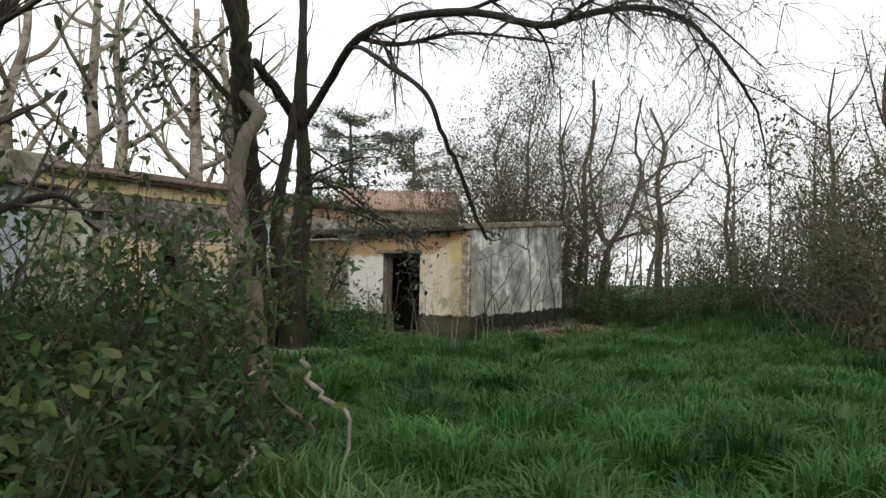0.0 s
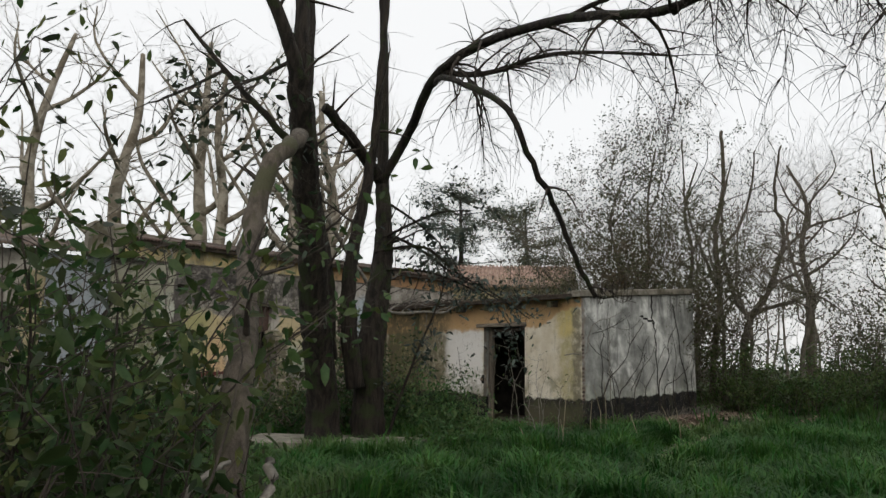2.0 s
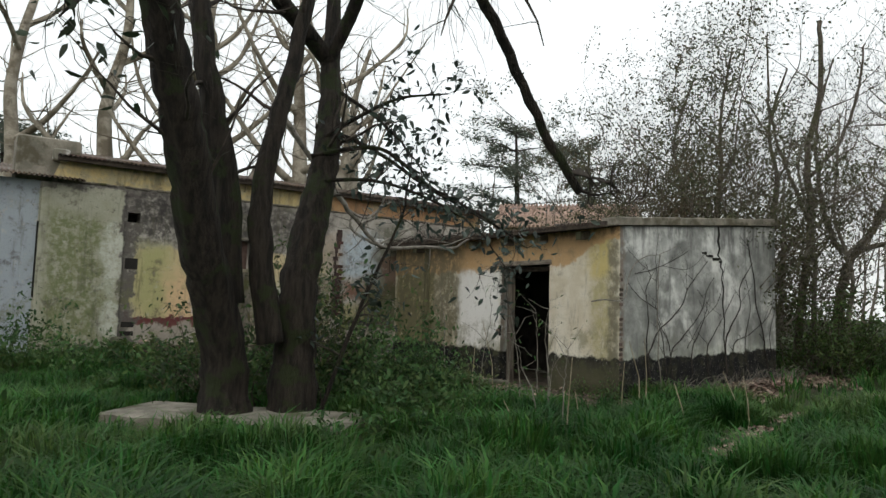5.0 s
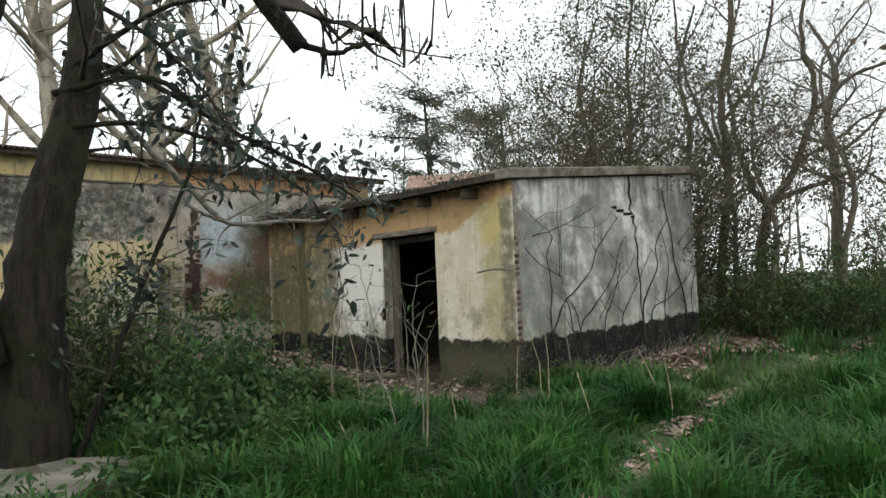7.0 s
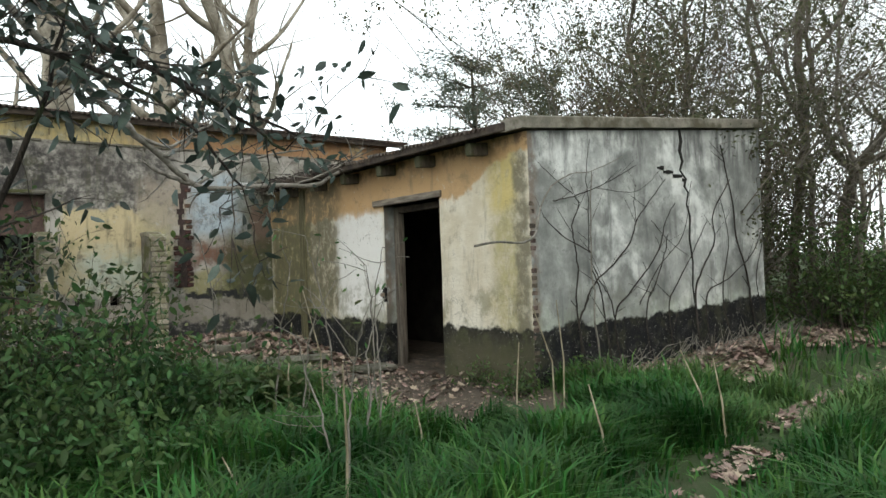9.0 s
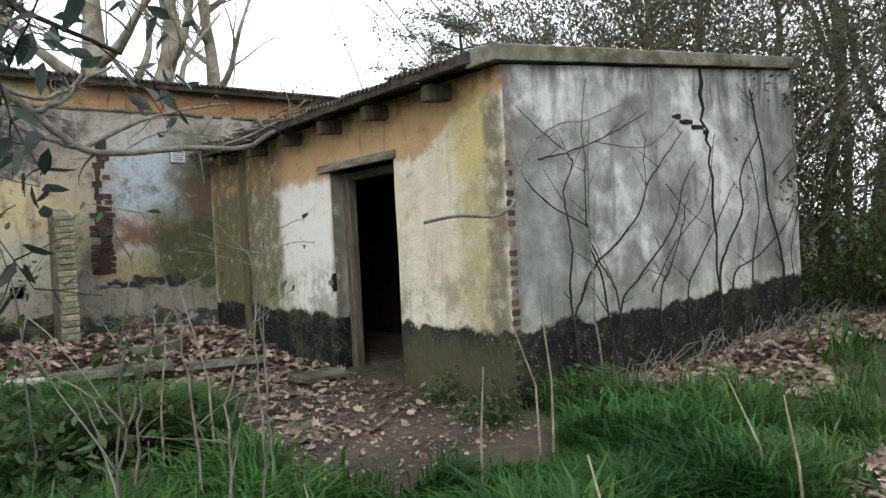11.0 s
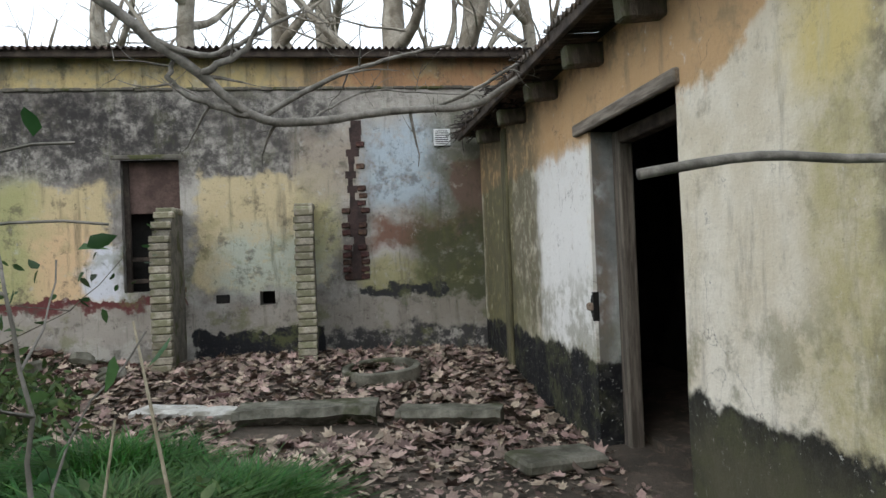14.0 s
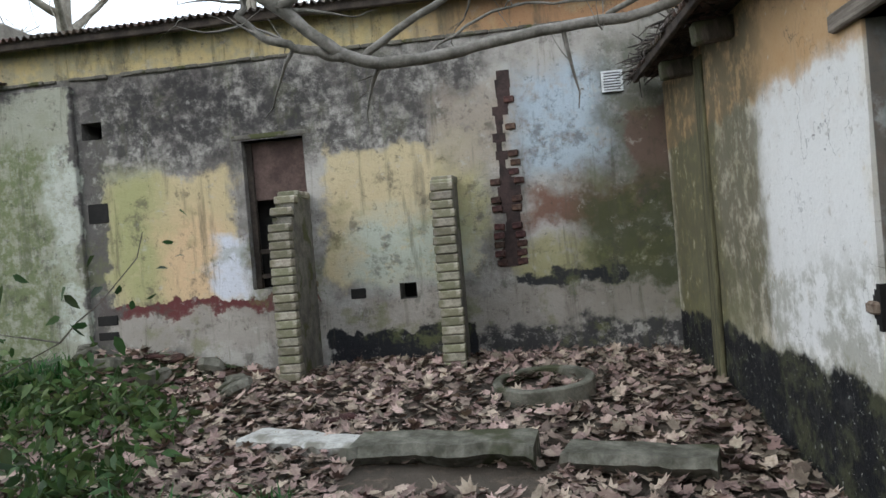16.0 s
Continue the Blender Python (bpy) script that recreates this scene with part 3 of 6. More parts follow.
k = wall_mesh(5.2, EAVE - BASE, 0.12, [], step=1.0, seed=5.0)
place_wall("wall_partition", k, lambda x, y, z: (1.7 + y, x + 1.2, z + BASE), M_INNER, "plaster partition inside the annex, room shade in its colour")


# ---- roofs ----
def sheet_mesh(width, run, pitch=0.076, depth=0.022, thick=0.004):
    """A corrugated sheet: width along x, run along y, ragged lower edge."""
    n = int(width / pitch * 6)
    k = Mesh()
    ys = np.linspace(0, run, 6)
    for side in (0, 1):
        for j, yy in enumerate(ys):
            for i in range(n + 1):
                xx = width * i / n
                rag = 0.02 * noise.noise((xx * 6, 3.0, 0)) if j == 0 else 0
                k.v.append((xx, yy + rag, depth * math.sin(2 * math.pi * xx / pitch) - side * thick + 0.006 * noise.noise((xx * 2, yy * 2, 5))))
    w, tot = n + 1, (n + 1) * len(ys)
    for j in range(len(ys) - 1):
        for i in range(n):
            a = j * w + i
            k.f.append((a, a + 1, a + w + 1, a + w))
            k.f.append((tot + a, tot + a + w, tot + a + w + 1, tot + a + 1))
    for i in range(n):
        k.f.append((i, tot + i, tot + i + 1, i + 1))
    return k


def corrugated_roof(name, label, count, width, run, at):
    """A roof of overlapping sheets; at(i) gives the pose of each."""
    roof = empty(name, label, "roof", kind="structure")
    me = sheet_mesh(width, run).make("roof_sheet", M_RUST, True)
    for i in range(count):
        ob = part("roof_sheet", me, M_RUST, roof)
        ob.matrix_basis = at(i)
    return roof


def tilt(v, by):
    return Matrix.Translation(v) @ Matrix.Rotation(by, 4, "X")


ang = math.atan(SLOPE)
roof = corrugated_roof("roof_annex", "rusty corrugated sheets over the annex with a ragged eave", 8, 0.84, 5.2,
                       lambda i: Matrix(((0, 1, 0, -0.34), (-1, 0, 0, 6.42 - 0.76 * i), (0, SLOPE, 1, EAVE + 0.10 - 0.03 + 0.004 * (i % 2)), (0, 0, 0, 1))))
corrugated_roof("roof_main", "rusty corrugated sheets along the main eave", 13, 0.84, 3.2,
                lambda i: tilt((-7.05 + 0.76 * i, main_y(0) - 0.24, 3.76 + 0.004 * (i % 2)), 0.2))
corrugated_roof("roof_wing", "grey corrugated sheets over the low wing", 10, 0.84, 3.2,
                lambda i: tilt((-14.3 + 0.76 * i, main_y(-13 + 0.76 * i) - 0.3, 3.34 + 0.004 * (i % 2)), 0.2))
k = Mesh()
k.box((-7.05, 5.6, 3.67), (2.8, 5.66, 3.77), bevel=0.008)
k.v = [(x, main_y(x) - 0.2 + (y - 5.6), z) for x, y, z in k.v]
tagged(part("fascia", k, M_DARKWOOD), "dark rotten fascia board under the main eave", "fascia", kind="structure")
# ledge along the main wall
k = Mesh()
for i in range(66):
    xa = -6.9 + 0.14 * i
    if rng.random() < 0.05:
        continue
    d = 0.018 + 0.022 * rng.random()
    k.box((xa, main_y(xa) - d, 3.33 + 0.012 * rng.random()), (xa + 0.137, main_y(xa) + 0.02, 3.37 + 0.008 * rng.random()), bevel=0.008)
tagged(part("trim", k, M_MORTAR), "crumbling plaster ledge below the eaves band", "ledge", kind="structure")
# coping on the gable
k = Mesh()
n = 34
pts = [(-0.1 + 4.9 * i / n) for i in range(n + 1)]
for xx in pts:
    j = 0.012 * noise.noise((xx * 4, 0, 2))
    zb = EAVE + 0.02 + SLOPE * xx
    k.v += [(xx, -0.07 + j, zb + j), (xx, -0.075 + j, zb + 0.115 + j), (xx, -0.05, zb + 0.13 + j), (xx, 0.27, zb + 0.135), (xx, 0.28, zb)]
for i in range(n):
    for s in range(5):
        t = (s + 1) % 5
        k.f.append((i * 5 + s, (i + 1) * 5 + s, (i + 1) * 5 + t, i * 5 + t))
k.f += [(0, 1, 2, 3, 4), tuple(n * 5 + s for s in (4, 3, 2, 1, 0))]
tagged(part("coping", k, M_COPING), "rough concrete coping band along the gable top", "coping", kind="structure")
# eave board and rafters of the annex
k = Mesh()
k.box((-0.32, 0.0, EAVE - 0.03), (-0.28, 6.2, EAVE + 0.06), bevel=0.006)
tagged(part("eave_board", k, M_DARKWOOD), "dark weathered eave board over the door side", "board", kind="structure")
k = Mesh()
k.box((-0.25, -0.055, -0.07), (1.2, 0.055, 0.07), bevel=0.012)
raf = tagged(part("rafter", k, M_LIMB), "grey weathered rafter end under the annex eave", "rafter", "rafters of the annex")
raf.matrix_basis = pose(0, 0.65, EAVE - 0.1, 0, -math.degrees(ang), 0)
for yy in (1.62, 2.5, 3.45, 4.4, 5.4):
    copy_thing(raf, pose(0.0, yy, EAVE - 0.1, 0, -math.degrees(ang), 0))

# added filler beam: keeps light from showing between wall top and roof sheets
k = Mesh()
k.box((0.03, 0.3, EAVE + 0.001), (0.3, 6.4, EAVE + 0.075))
tagged(part("eave_gap_filler", k, M_DARKWOOD), "dark beam added to close the light gap under the annex roof", "beam", kind="structure")

# ---- door ----
k = Mesh()
k.box((-0.035, 1.47, 2.13), (0.28, 3.02, 2.215), bevel=0.01)
tagged(part("lintel", k, M_WOOD), "cracked grey wooden lintel over the doorway", "lintel", kind="structure")
door = empty("door_frame", "old grey wooden door frame with rust stains", "door frame", kind="structure")
for n_, lo, hi in (("jamb", (0.17, 2.68, -0.05), (0.27, 2.80, 2.12)), ("jamb", (0.17, 1.52, -0.05), (0.27, 1.6, 2.12)), ("head", (0.17, 1.6, 2.03), (0.27, 2.68, 2.12))):
    k = Mesh()
    k.box(lo, hi, bevel=0.01)
    part(n_, k, M_DARKWOOD if n_ == "head" else M_POST, door)
k = Mesh()
k.box((-0.3, -0.16, -0.02), (0.3, 0.16, 0.06), bevel=0.02)
k.v = [(x + 0.02 * noise.noise((x * 5, y * 5, z)), y + 0.03 * noise.noise((x * 5, y * 5, 4)), z) for x, y, z in k.v]
tagged(part("threshold_stone", k, M_CONCRETE), "mossy flat stone before the doorway", "stone").matrix_basis = pose(-0.42, 2.45, 0.0, 2, 3, 14)
# end strip of the wall in the inner corner, built as a thin slab
k = Mesh()
k.box((0.02, -0.03, 0.0), (0.06, 0.16, 2.45), bevel=0.01)
tagged(part("board", k, M_MOSSSTRIP), "mossy dark yellow wall strip in the inner corner", "board").matrix_basis = pose(-0.064, 5.15, 0.15, 0, 0.5, 0)
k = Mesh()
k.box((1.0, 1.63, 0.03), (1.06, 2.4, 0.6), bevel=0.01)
tagged(part("low_wall", k, M_INNER), "low stub wall inside the doorway, room shade in its colour", "wall", kind="structure")

hole = empty("torn_edge", "torn plaster edge with a bare red brick", "brickwork", kind="structure")
# near-black backing paints the shade of the broken-out hole
k = Mesh()
for i in range(8):
    zz, w = 0.83 + 0.025 * i, 0.012 + 0.05 * math.sin(math.pi * (i + 0.5) / 8)
    k.box((-0.01, 2.795, zz), (0.03, 2.80 + w, zz + 0.025))
part("backing", k, M_DARK, hole)
b = Mesh()
b.box((-0.035, 2.8, 0.9), (0.02, 2.88, 0.955), bevel=0.01)
part("brick", b, M_BRICK, hole)

# ---- window of the main wall ----
wy = main_y(-3.8)
win = empty("window_1", "boarded window opening with a broken lower half", "window", kind="structure")
k = Mesh()
k.box((-4.16, wy + 0.14, 1.95), (-3.5, wy + 0.17, 2.56), bevel=0.004)
part("board", k, grainy("brown_board", (0.07, 0.045, 0.038), (0.14, 0.095, 0.08), 4, 40), win, "brown panel")
for zz in (1.4, 1.15):
    k = Mesh()
    k.box((-4.16, wy + 0.12, zz), (-3.5, wy + 0.15, zz + 0.05), bevel=0.006)
    part("slat", k, M_DARKWOOD, win)
k = Mesh()
k.box((-4.15, wy + 0.1, 1.05), (-4.09, wy + 0.16, 2.55), bevel=0.006)
part("window_frame", k, M_DARKWOOD, win)
k = Mesh()
k.box((-4.26, wy - 0.012, 2.55), (-3.46, wy + 0.2, 2.62), bevel=0.02)
part("window_head", k, M_MORTAR, win)
# added black sheet behind the openings, painting in the unlit room
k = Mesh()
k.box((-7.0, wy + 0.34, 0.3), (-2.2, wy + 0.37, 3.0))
tagged(part("window_shade_sheet", k, M_DARK), "black sheet added behind the window for the unlit room's shade", "wall", kind="structure")

# ---- ventilator ----
vx, vy, vz = -0.56, main_y(-0.5), 2.65
vent = empty("ventilator", "white louvred ventilator grille on the wall", "ventilator")
k = Mesh()
k.box((vx, vy - 0.012, vz), (vx + 0.2, vy + 0.01, vz + 0.2), bevel=0.003)
part("backing", k, M_DARK, vent)
for lo, hi in (((0, 0, 0), (0.2, 0, 0.018)), ((0, 0, 0.182), (0.2, 0, 0.2)), ((0, 0, 0.018), (0.022, 0, 0.182)), ((0.178, 0, 0.018), (0.2, 0, 0.182))):
    k = Mesh()
    k.box((vx + lo[0], vy - 0.03, vz + lo[2]), (vx + hi[0], vy - 0.012, vz + hi[2]), bevel=0.003)
    part("frame", k, M_WHITE, vent)
for i in range(6):
    k = Mesh()
    k.box((vx + 0.022, vy - 0.028, vz + 0.028 + 0.026 * i), (vx + 0.178, vy - 0.012, vz + 0.042 + 0.026 * i), bevel=0.002)
    part("slat", k, M_WHITE, vent)


# ---- brick piers against the main wall ----
def brick_mesh(a, b, c, seed):
    k = Mesh()
    k.box((-a / 2, -b / 2, 0), (a / 2, b / 2, c), bevel=0.008)
    k.v = [(x + 0.004 * noise.noise((x * 30 + seed, y * 30, z * 30)), y + 0.004 * noise.noise((x * 30, y * 30 + seed, z * 30)), z) for x, y, z in k.v]
    return k


BRICKS = [brick_mesh(0.20, 0.11, 0.071, s).make("brick", M_PIER) for s in (1.0, 5.0)]
CORNERBRICKS = [brick_mesh(0.09, 0.09, 0.055, s).make("brick", M_EDGE) for s in (3.0, 6.0)]
REDBRICKS = [brick_mesh(0.21, 0.10, 0.062, s).make("brick", M_BRICK) for s in (2.0, 8.0)]


def pier(x, y0, y1, z0, front, back, label):
    """A stub of a brick wall, stepped at its broken top."""
    ob = empty("brick_pier", label, "brick pier", "piers in the yard")
    ob.matrix_basis = pose(x, y0, z0)
    k = Mesh()
    n = 7
    prof = [(0.02, 0.0)]
    for i in range(n):
        ya, yb = (y1 - y0) * i / n + 0.02, (y1 - y0) * (i + 1) / n + 0.02
        top = front + (back - front) * min(1, i / 3) - z0 - 0.03 * (i % 2)
        prof += [(ya + 0.004, top), (yb, top - 0.01)]
    prof.append((y1 - y0 + 0.02, 0.0))
    m = len(prof)
    k.v = [(sx, py, pz) for sx in (-0.088, 0.088) for py, pz in prof]
    k.f = [tuple(range(m)), tuple(range(2 * m - 1, m - 1, -1))] + [(i, i + m, (i + 1) % m + m, (i + 1) % m) for i in range(m)]
    part("core", k, M_MORTAR, ob, "mossy mortar core")
    c = 0
    z = 0.0
    while z < front - z0:
        b = part("brick", BRICKS[c % 2], M_PIER, ob)
        b.matrix_basis = pose(rng.normal(0, 0.004), 0.06 + rng.normal(0, 0.004), z, 0, 0, rng.normal(0, 1.5) + 180 * (c % 3 == 0))
        z += 0.079
        c += 1
    yy = 0.16
    while yy < y1 - y0 - 0.05:
        b = part("brick", BRICKS[c % 2], M_PIER, ob)
        b.matrix_basis = pose(rng.normal(0, 0.006), yy, front + (back - front) * min(1, yy / 0.35) - z0 - 0.05, rng.normal(0, 4), 0, rng.normal(0, 6))
        yy += 0.13
        c += 1
    return ob


pier(-3.58, 5.75, main_y(-3.3) + 0.02, 0.08, 1.64, 1.95, "broken brick pier with mossy pale courses and stepped top")
pier(-2.1, 5.78, main_y(-2) + 0.02, 0.08, 1.86, 1.96, "narrow brick pier with mossy pale courses")

# exposed bricks in the torn joint of the main wall
gap = empty("torn_joint", "torn vertical joint with bare red bricks", "brickwork", kind="structure")
k = Mesh()
for i in range(22):
    zz = 1.08 + 0.086 * i
    wv = 0.025 + (0.03 if zz < 1.9 else 0.0) + 0.06 * rng.random()
    cx = -1.53 + 0.04 * math.sin(zz * 5) + 0.03 * (rng.random() - 0.5)
    k.box((cx - wv, main_y(cx) - 0.006, zz), (cx + wv, main_y(cx) + 0.02, zz + 0.086))
part("backing", k, grainy("dark_joint", (0.03, 0.022, 0.02), (0.07, 0.045, 0.04), 9, 60), gap)
for i in range(21):
    zz = 1.09 + 0.087 * i
    if (zz > 2.1 and i % 3) or rng.random() < 0.25:
        continue
    for s in ((-1, 1) if zz < 1.95 else (1,)):
        b = part("brick", REDBRICKS[i % 2], M_BRICK, gap)
        b.matrix_basis = pose(-1.53 + s * (0.085 + 0.02 * rng.random()), main_y(-1.43) + 0.095 - 0.03 * rng.random(), zz, rng.normal(0, 3), 0, 90 + rng.normal(0, 9))
# bricks bared at the gable's corner
bared = empty("bared_corner", "bare crumbling bricks along the annex corner", "brickwork", kind="structure")
for i in range(26):
    zz = 0.02 + 0.078 * i
    if rng.random() < 0.4:
        continue
    b = part("brick", CORNERBRICKS[i % 2], M_EDGE, bared)
    b.matrix_basis = pose(0.05 + 0.004 * rng.random(), 0.038 + 0.008 * rng.random(), zz, 0, 0, 90 * (i % 4) + rng.normal(0, 3))
# niches of the far strip: near-black blocks, the recess shade in their colour
for a, b_, c, d in ((-5.84, -5.62, 1.86, 2.06), (-5.84, -5.62, 0.65, 0.73), (-5.84, -5.62, 0.8, 0.9), (-3.15, -3.0, 0.88, 0.98)):
    k = Mesh()
    k.box((a, main_y(a) - 0.01, c), (b_, main_y(a) + 0.02, d), bevel=0.005)
    tagged(part("niche_shade", k, M_DARK), "near-black block painting the shade of a small recess", "recess", kind="structure")
# far pilaster, chimney block, end block
k = Mesh()
k.box((-7.25, -0.06, -0.1), (-5.9, 0.02, 3.29), bevel=0.01)
k.v = [(x, main_y(x) + y, z) for x, y, z in k.v]
tagged(part("pilaster", k, M_MAIN), "green-streaked plaster pilaster", "pilaster", kind="structure")
k = Mesh()
k.box((-7.65, main_y(-7) + 0.05, 3.2), (-6.66, main_y(-7) + 0.7, 4.08), bevel=0.03)
tagged(part("chimney", k, M_COPING), "low square chimney block of stained ochre plaster", "chimney")
k = Mesh()
k.box((-7.12, main_y(-6.5) - 0.12, 3.68), (-6.86, main_y(-6.5) + 0.3, 3.88), bevel=0.02)
tagged(part("end_block", k, M_PALESTONE), "pale stone block at the roof's end", "block")
# posts of the low wing
for px_, h in ((-8.65, 2.9), (-10.2, 2.9)):
    k = Mesh()
    k.box((px_ - 0.17, main_y(px_) - 0.2, 0), (px_ + 0.17, main_y(px_) + 0.03, h), bevel=0.02)
    tagged(part("wing_post", k, M_OCHRE), "stained plaster post of the low wing", "post", kind="structure")
# openings laid on the wall as near-black blocks, inner shade painted
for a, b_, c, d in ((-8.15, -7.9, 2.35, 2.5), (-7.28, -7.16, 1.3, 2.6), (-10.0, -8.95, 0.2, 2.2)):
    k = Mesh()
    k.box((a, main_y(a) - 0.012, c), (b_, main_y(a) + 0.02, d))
    tagged(part("opening_shade", k, M_DARK), "near-black block painting the shade of an opening in the low wing", "opening", kind="structure")

# ---- tiled house behind ----
house = empty("house_behind", "ochre house with a pinkish tiled roof far behind the annex", "house")
house.matrix_basis = pose(15.6, 15.9, 0, 0, 0, -47)
k = Mesh()
k.box((-3.2, 0, 0), (3.2, 5, 5.4))
part("wall", k, M_OCHRE, house)
k = Mesh()
k.add([(-3.5, -0.4, 5.3), (3.5, -0.4, 5.3), (3.5, 2.5, 6.75), (-3.5, 2.5, 6.75), (3.5, 5.4, 5.3), (-3.5, 5.4, 5.3)], [(0, 1, 2, 3), (3, 2, 4, 5), (0, 3, 5), (1, 4, 2)])
rf = part("roof", k, M_TILE, house)
for j in range(9):
    k = Mesh()
    for i in range(34):
        k.tube([(-3.4 + 0.205 * i, -0.4 + 0.322 * j, 5.32 + 0.161 * j), (-3.4 + 0.205 * i, -0.03 + 0.322 * j, 5.5 + 0.161 * j)], [0.09, 0.08], 6)
    part("tile_course", k, M_TILE, rf)

# ---- yard: ring, kerb slabs, rubble ----
k = Mesh()
n = 40
for r, zz in ((0.38, 0.0), (0.385, 0.19), (0.375, 0.2), (0.325, 0.2), (0.315, 0.19), (0.315, 0.02)):
    for i in range(n):
        w = 2 * math.pi * i / n
        k.v.append((r * math.cos(w), r * math.sin(w), zz + 0.006 * noise.noise((math.cos(w) * 3, math.sin(w) * 3, r))))
for j in range(5):
    for i in range(n):
        t = (i + 1) % n
        k.f.append((j * n + i, j * n + t, (j + 1) * n + t, (j + 1) * n + i))
k.f.append(tuple(5 * n + i for i in range(n)))
ring = tagged(part("concrete_ring", k, M_CONCRETE), "round concrete well ring among dry leaves", "well ring")
ring.matrix_basis = pose(-1.36, 5.04, float(ground_z(-1.36, 5.04)) - 0.09, 3, -2)


def slab(a, b, depth, thick, top, material, label, tip=0.0, under=0.0):
    """A broken kerb slab from a to b with its front edge along that line."""
    a, b = Vector((*a, 0)), Vector((*b, 0))
    ln = (b - a).length
    k = Mesh()
    n = 22
    for i in range(n + 1):
        u = ln * i / n
        e = 0.07 * noise.noise((u * 4, ln, 1)) + 0.03 * noise.noise((u * 11, ln, 3)) - 0.06 * (abs(i / n - 0.5) > 0.46)
        for yy, zz in ((e + under, -thick), (e - 0.012, -0.02 - 0.3 * under), (e + 0.02, 0.0), (depth + e * 0.5, 0.0), (depth, -thick)):
            k.v.append((u, yy, zz + 0.008 * noise.noise((u * 6, yy * 6, 2))))
    for i in range(n):
        for s in range(5):
            t = (s + 1) % 5
            k.f.append((i * 5 + s, (i + 1) * 5 + s, (i + 1) * 5 + t, i * 5 + t))
    k.f += [(0, 1, 2, 3, 4), tuple(n * 5 + s for s in (4, 3, 2, 1, 0))]
    ob = tagged(part("kerb_slab", k, material), label, "slab", "slabs edging the yard")
    ob.matrix_basis = Matrix.Translation((a.x, a.y, top)) @ Matrix.Rotation(math.atan2(b.y - a.y, b.x - a.x), 4, "Z") @ Matrix.Rotation(tip, 4, "X")
    return ob


slab((-3.48, 4.39), (-2.56, 3.97), 0.22, 0.14, 0.13, M_PALESTONE, "pale worn concrete slab in dry leaves", 0.04)
slab((-2.6, 3.9), (-1.48, 3.74), 0.28, 0.2, 0.16, M_CONCRETE, "mossy concrete slab with a dark undercut edge", 0.06, 0.14)
slab((-1.33, 3.7), (-0.55, 3.44), 0.25, 0.14, 0.12, M_CONCRETE, "mossy broken concrete slab beside the wall", 0.02, 0.09)
slab((-7.25, 0.42), (-5.55, -1.42), 0.9, 0.3, 0.2, M_COPING, "low concrete edging round the tree's foot", 0.0)


def stone(label, category, m, material, size, seed):
    k = Mesh()
    k.box((-size[0], -size[1], 0), size, bevel=min(size) * 0.3)
    k.v = [(x + 0.03 * noise.noise((x * 9 + seed, y * 9, z * 9)), y + 0.03 * noise.noise((x * 9, y * 9 + seed, z * 9)), z + 0.02 * noise.noise((x * 9, y * 9, z * 9 + seed))) for x, y, z in k.v]
    ob = tagged(part(category, k, material), label, category, "rubble by the main wall")
    ob.matrix_basis = m
    return ob


for i in range(34):
    x = -3.9 - 3.6 * rng.random()
    y = main_y(x) - 0.1 - 0.9 * rng.random() ** 1.6
    red = rng.random() < 0.45
    stone("broken red brick in the rubble" if red else "grey lump of plaster rubble", "brick" if red else "rubble",
          pose(x, y, float(ground_z(x, y)) - 0.01, rng.normal(0, 14), rng.normal(0, 14), rng.random() * 180), M_BRICK if red else M_CONCRETE,
          (0.11, 0.055, 0.06) if red else (0.08 + 0.1 * rng.random(), 0.07 + 0.06 * rng.random(), 0.08 + 0.08 * rng.random()), i * 3.3)
stone("red brick lying among dry leaves", "brick", pose(-2.85, 4.7, float(ground_z(-2.85, 4.7)) + 0.01, 4, 2, 20), M_BRICK, (0.11, 0.055, 0.06), 99.0)


# ---- trees ----
def limb(pts, r0, r1, steps=5, wob=0.03, seed=0.0):
    """Rounds off a limb's line: points and radii."""
    pts = [Vector(p) for p in pts]
    out = []
    for i in range(len(pts) - 1):
        p0, p1, p2, p3 = pts[max(i - 1, 0)], pts[i], pts[i + 1], pts[min(i + 2, len(pts) - 1)]
        for s in range(steps):
            t = s / steps
            out.append(0.5 * ((2 * p1) + (p2 - p0) * t + (2 * p0 - 5 * p1 + 4 * p2 - p3) * t * t + (3 * p1 - p0 - 3 * p2 + p3) * t ** 3))
    out.append(pts[-1])
    for i, p in enumerate(out):
        p += Vector((noise.noise((i * 0.6 + seed, 0, 1)), noise.noise((i * 0.6 + seed, 5, 1)), 0)) * wob
    n = len(out)
    return out, [r0 + (r1 - r0) * (i / (n - 1)) for i in range(n)]


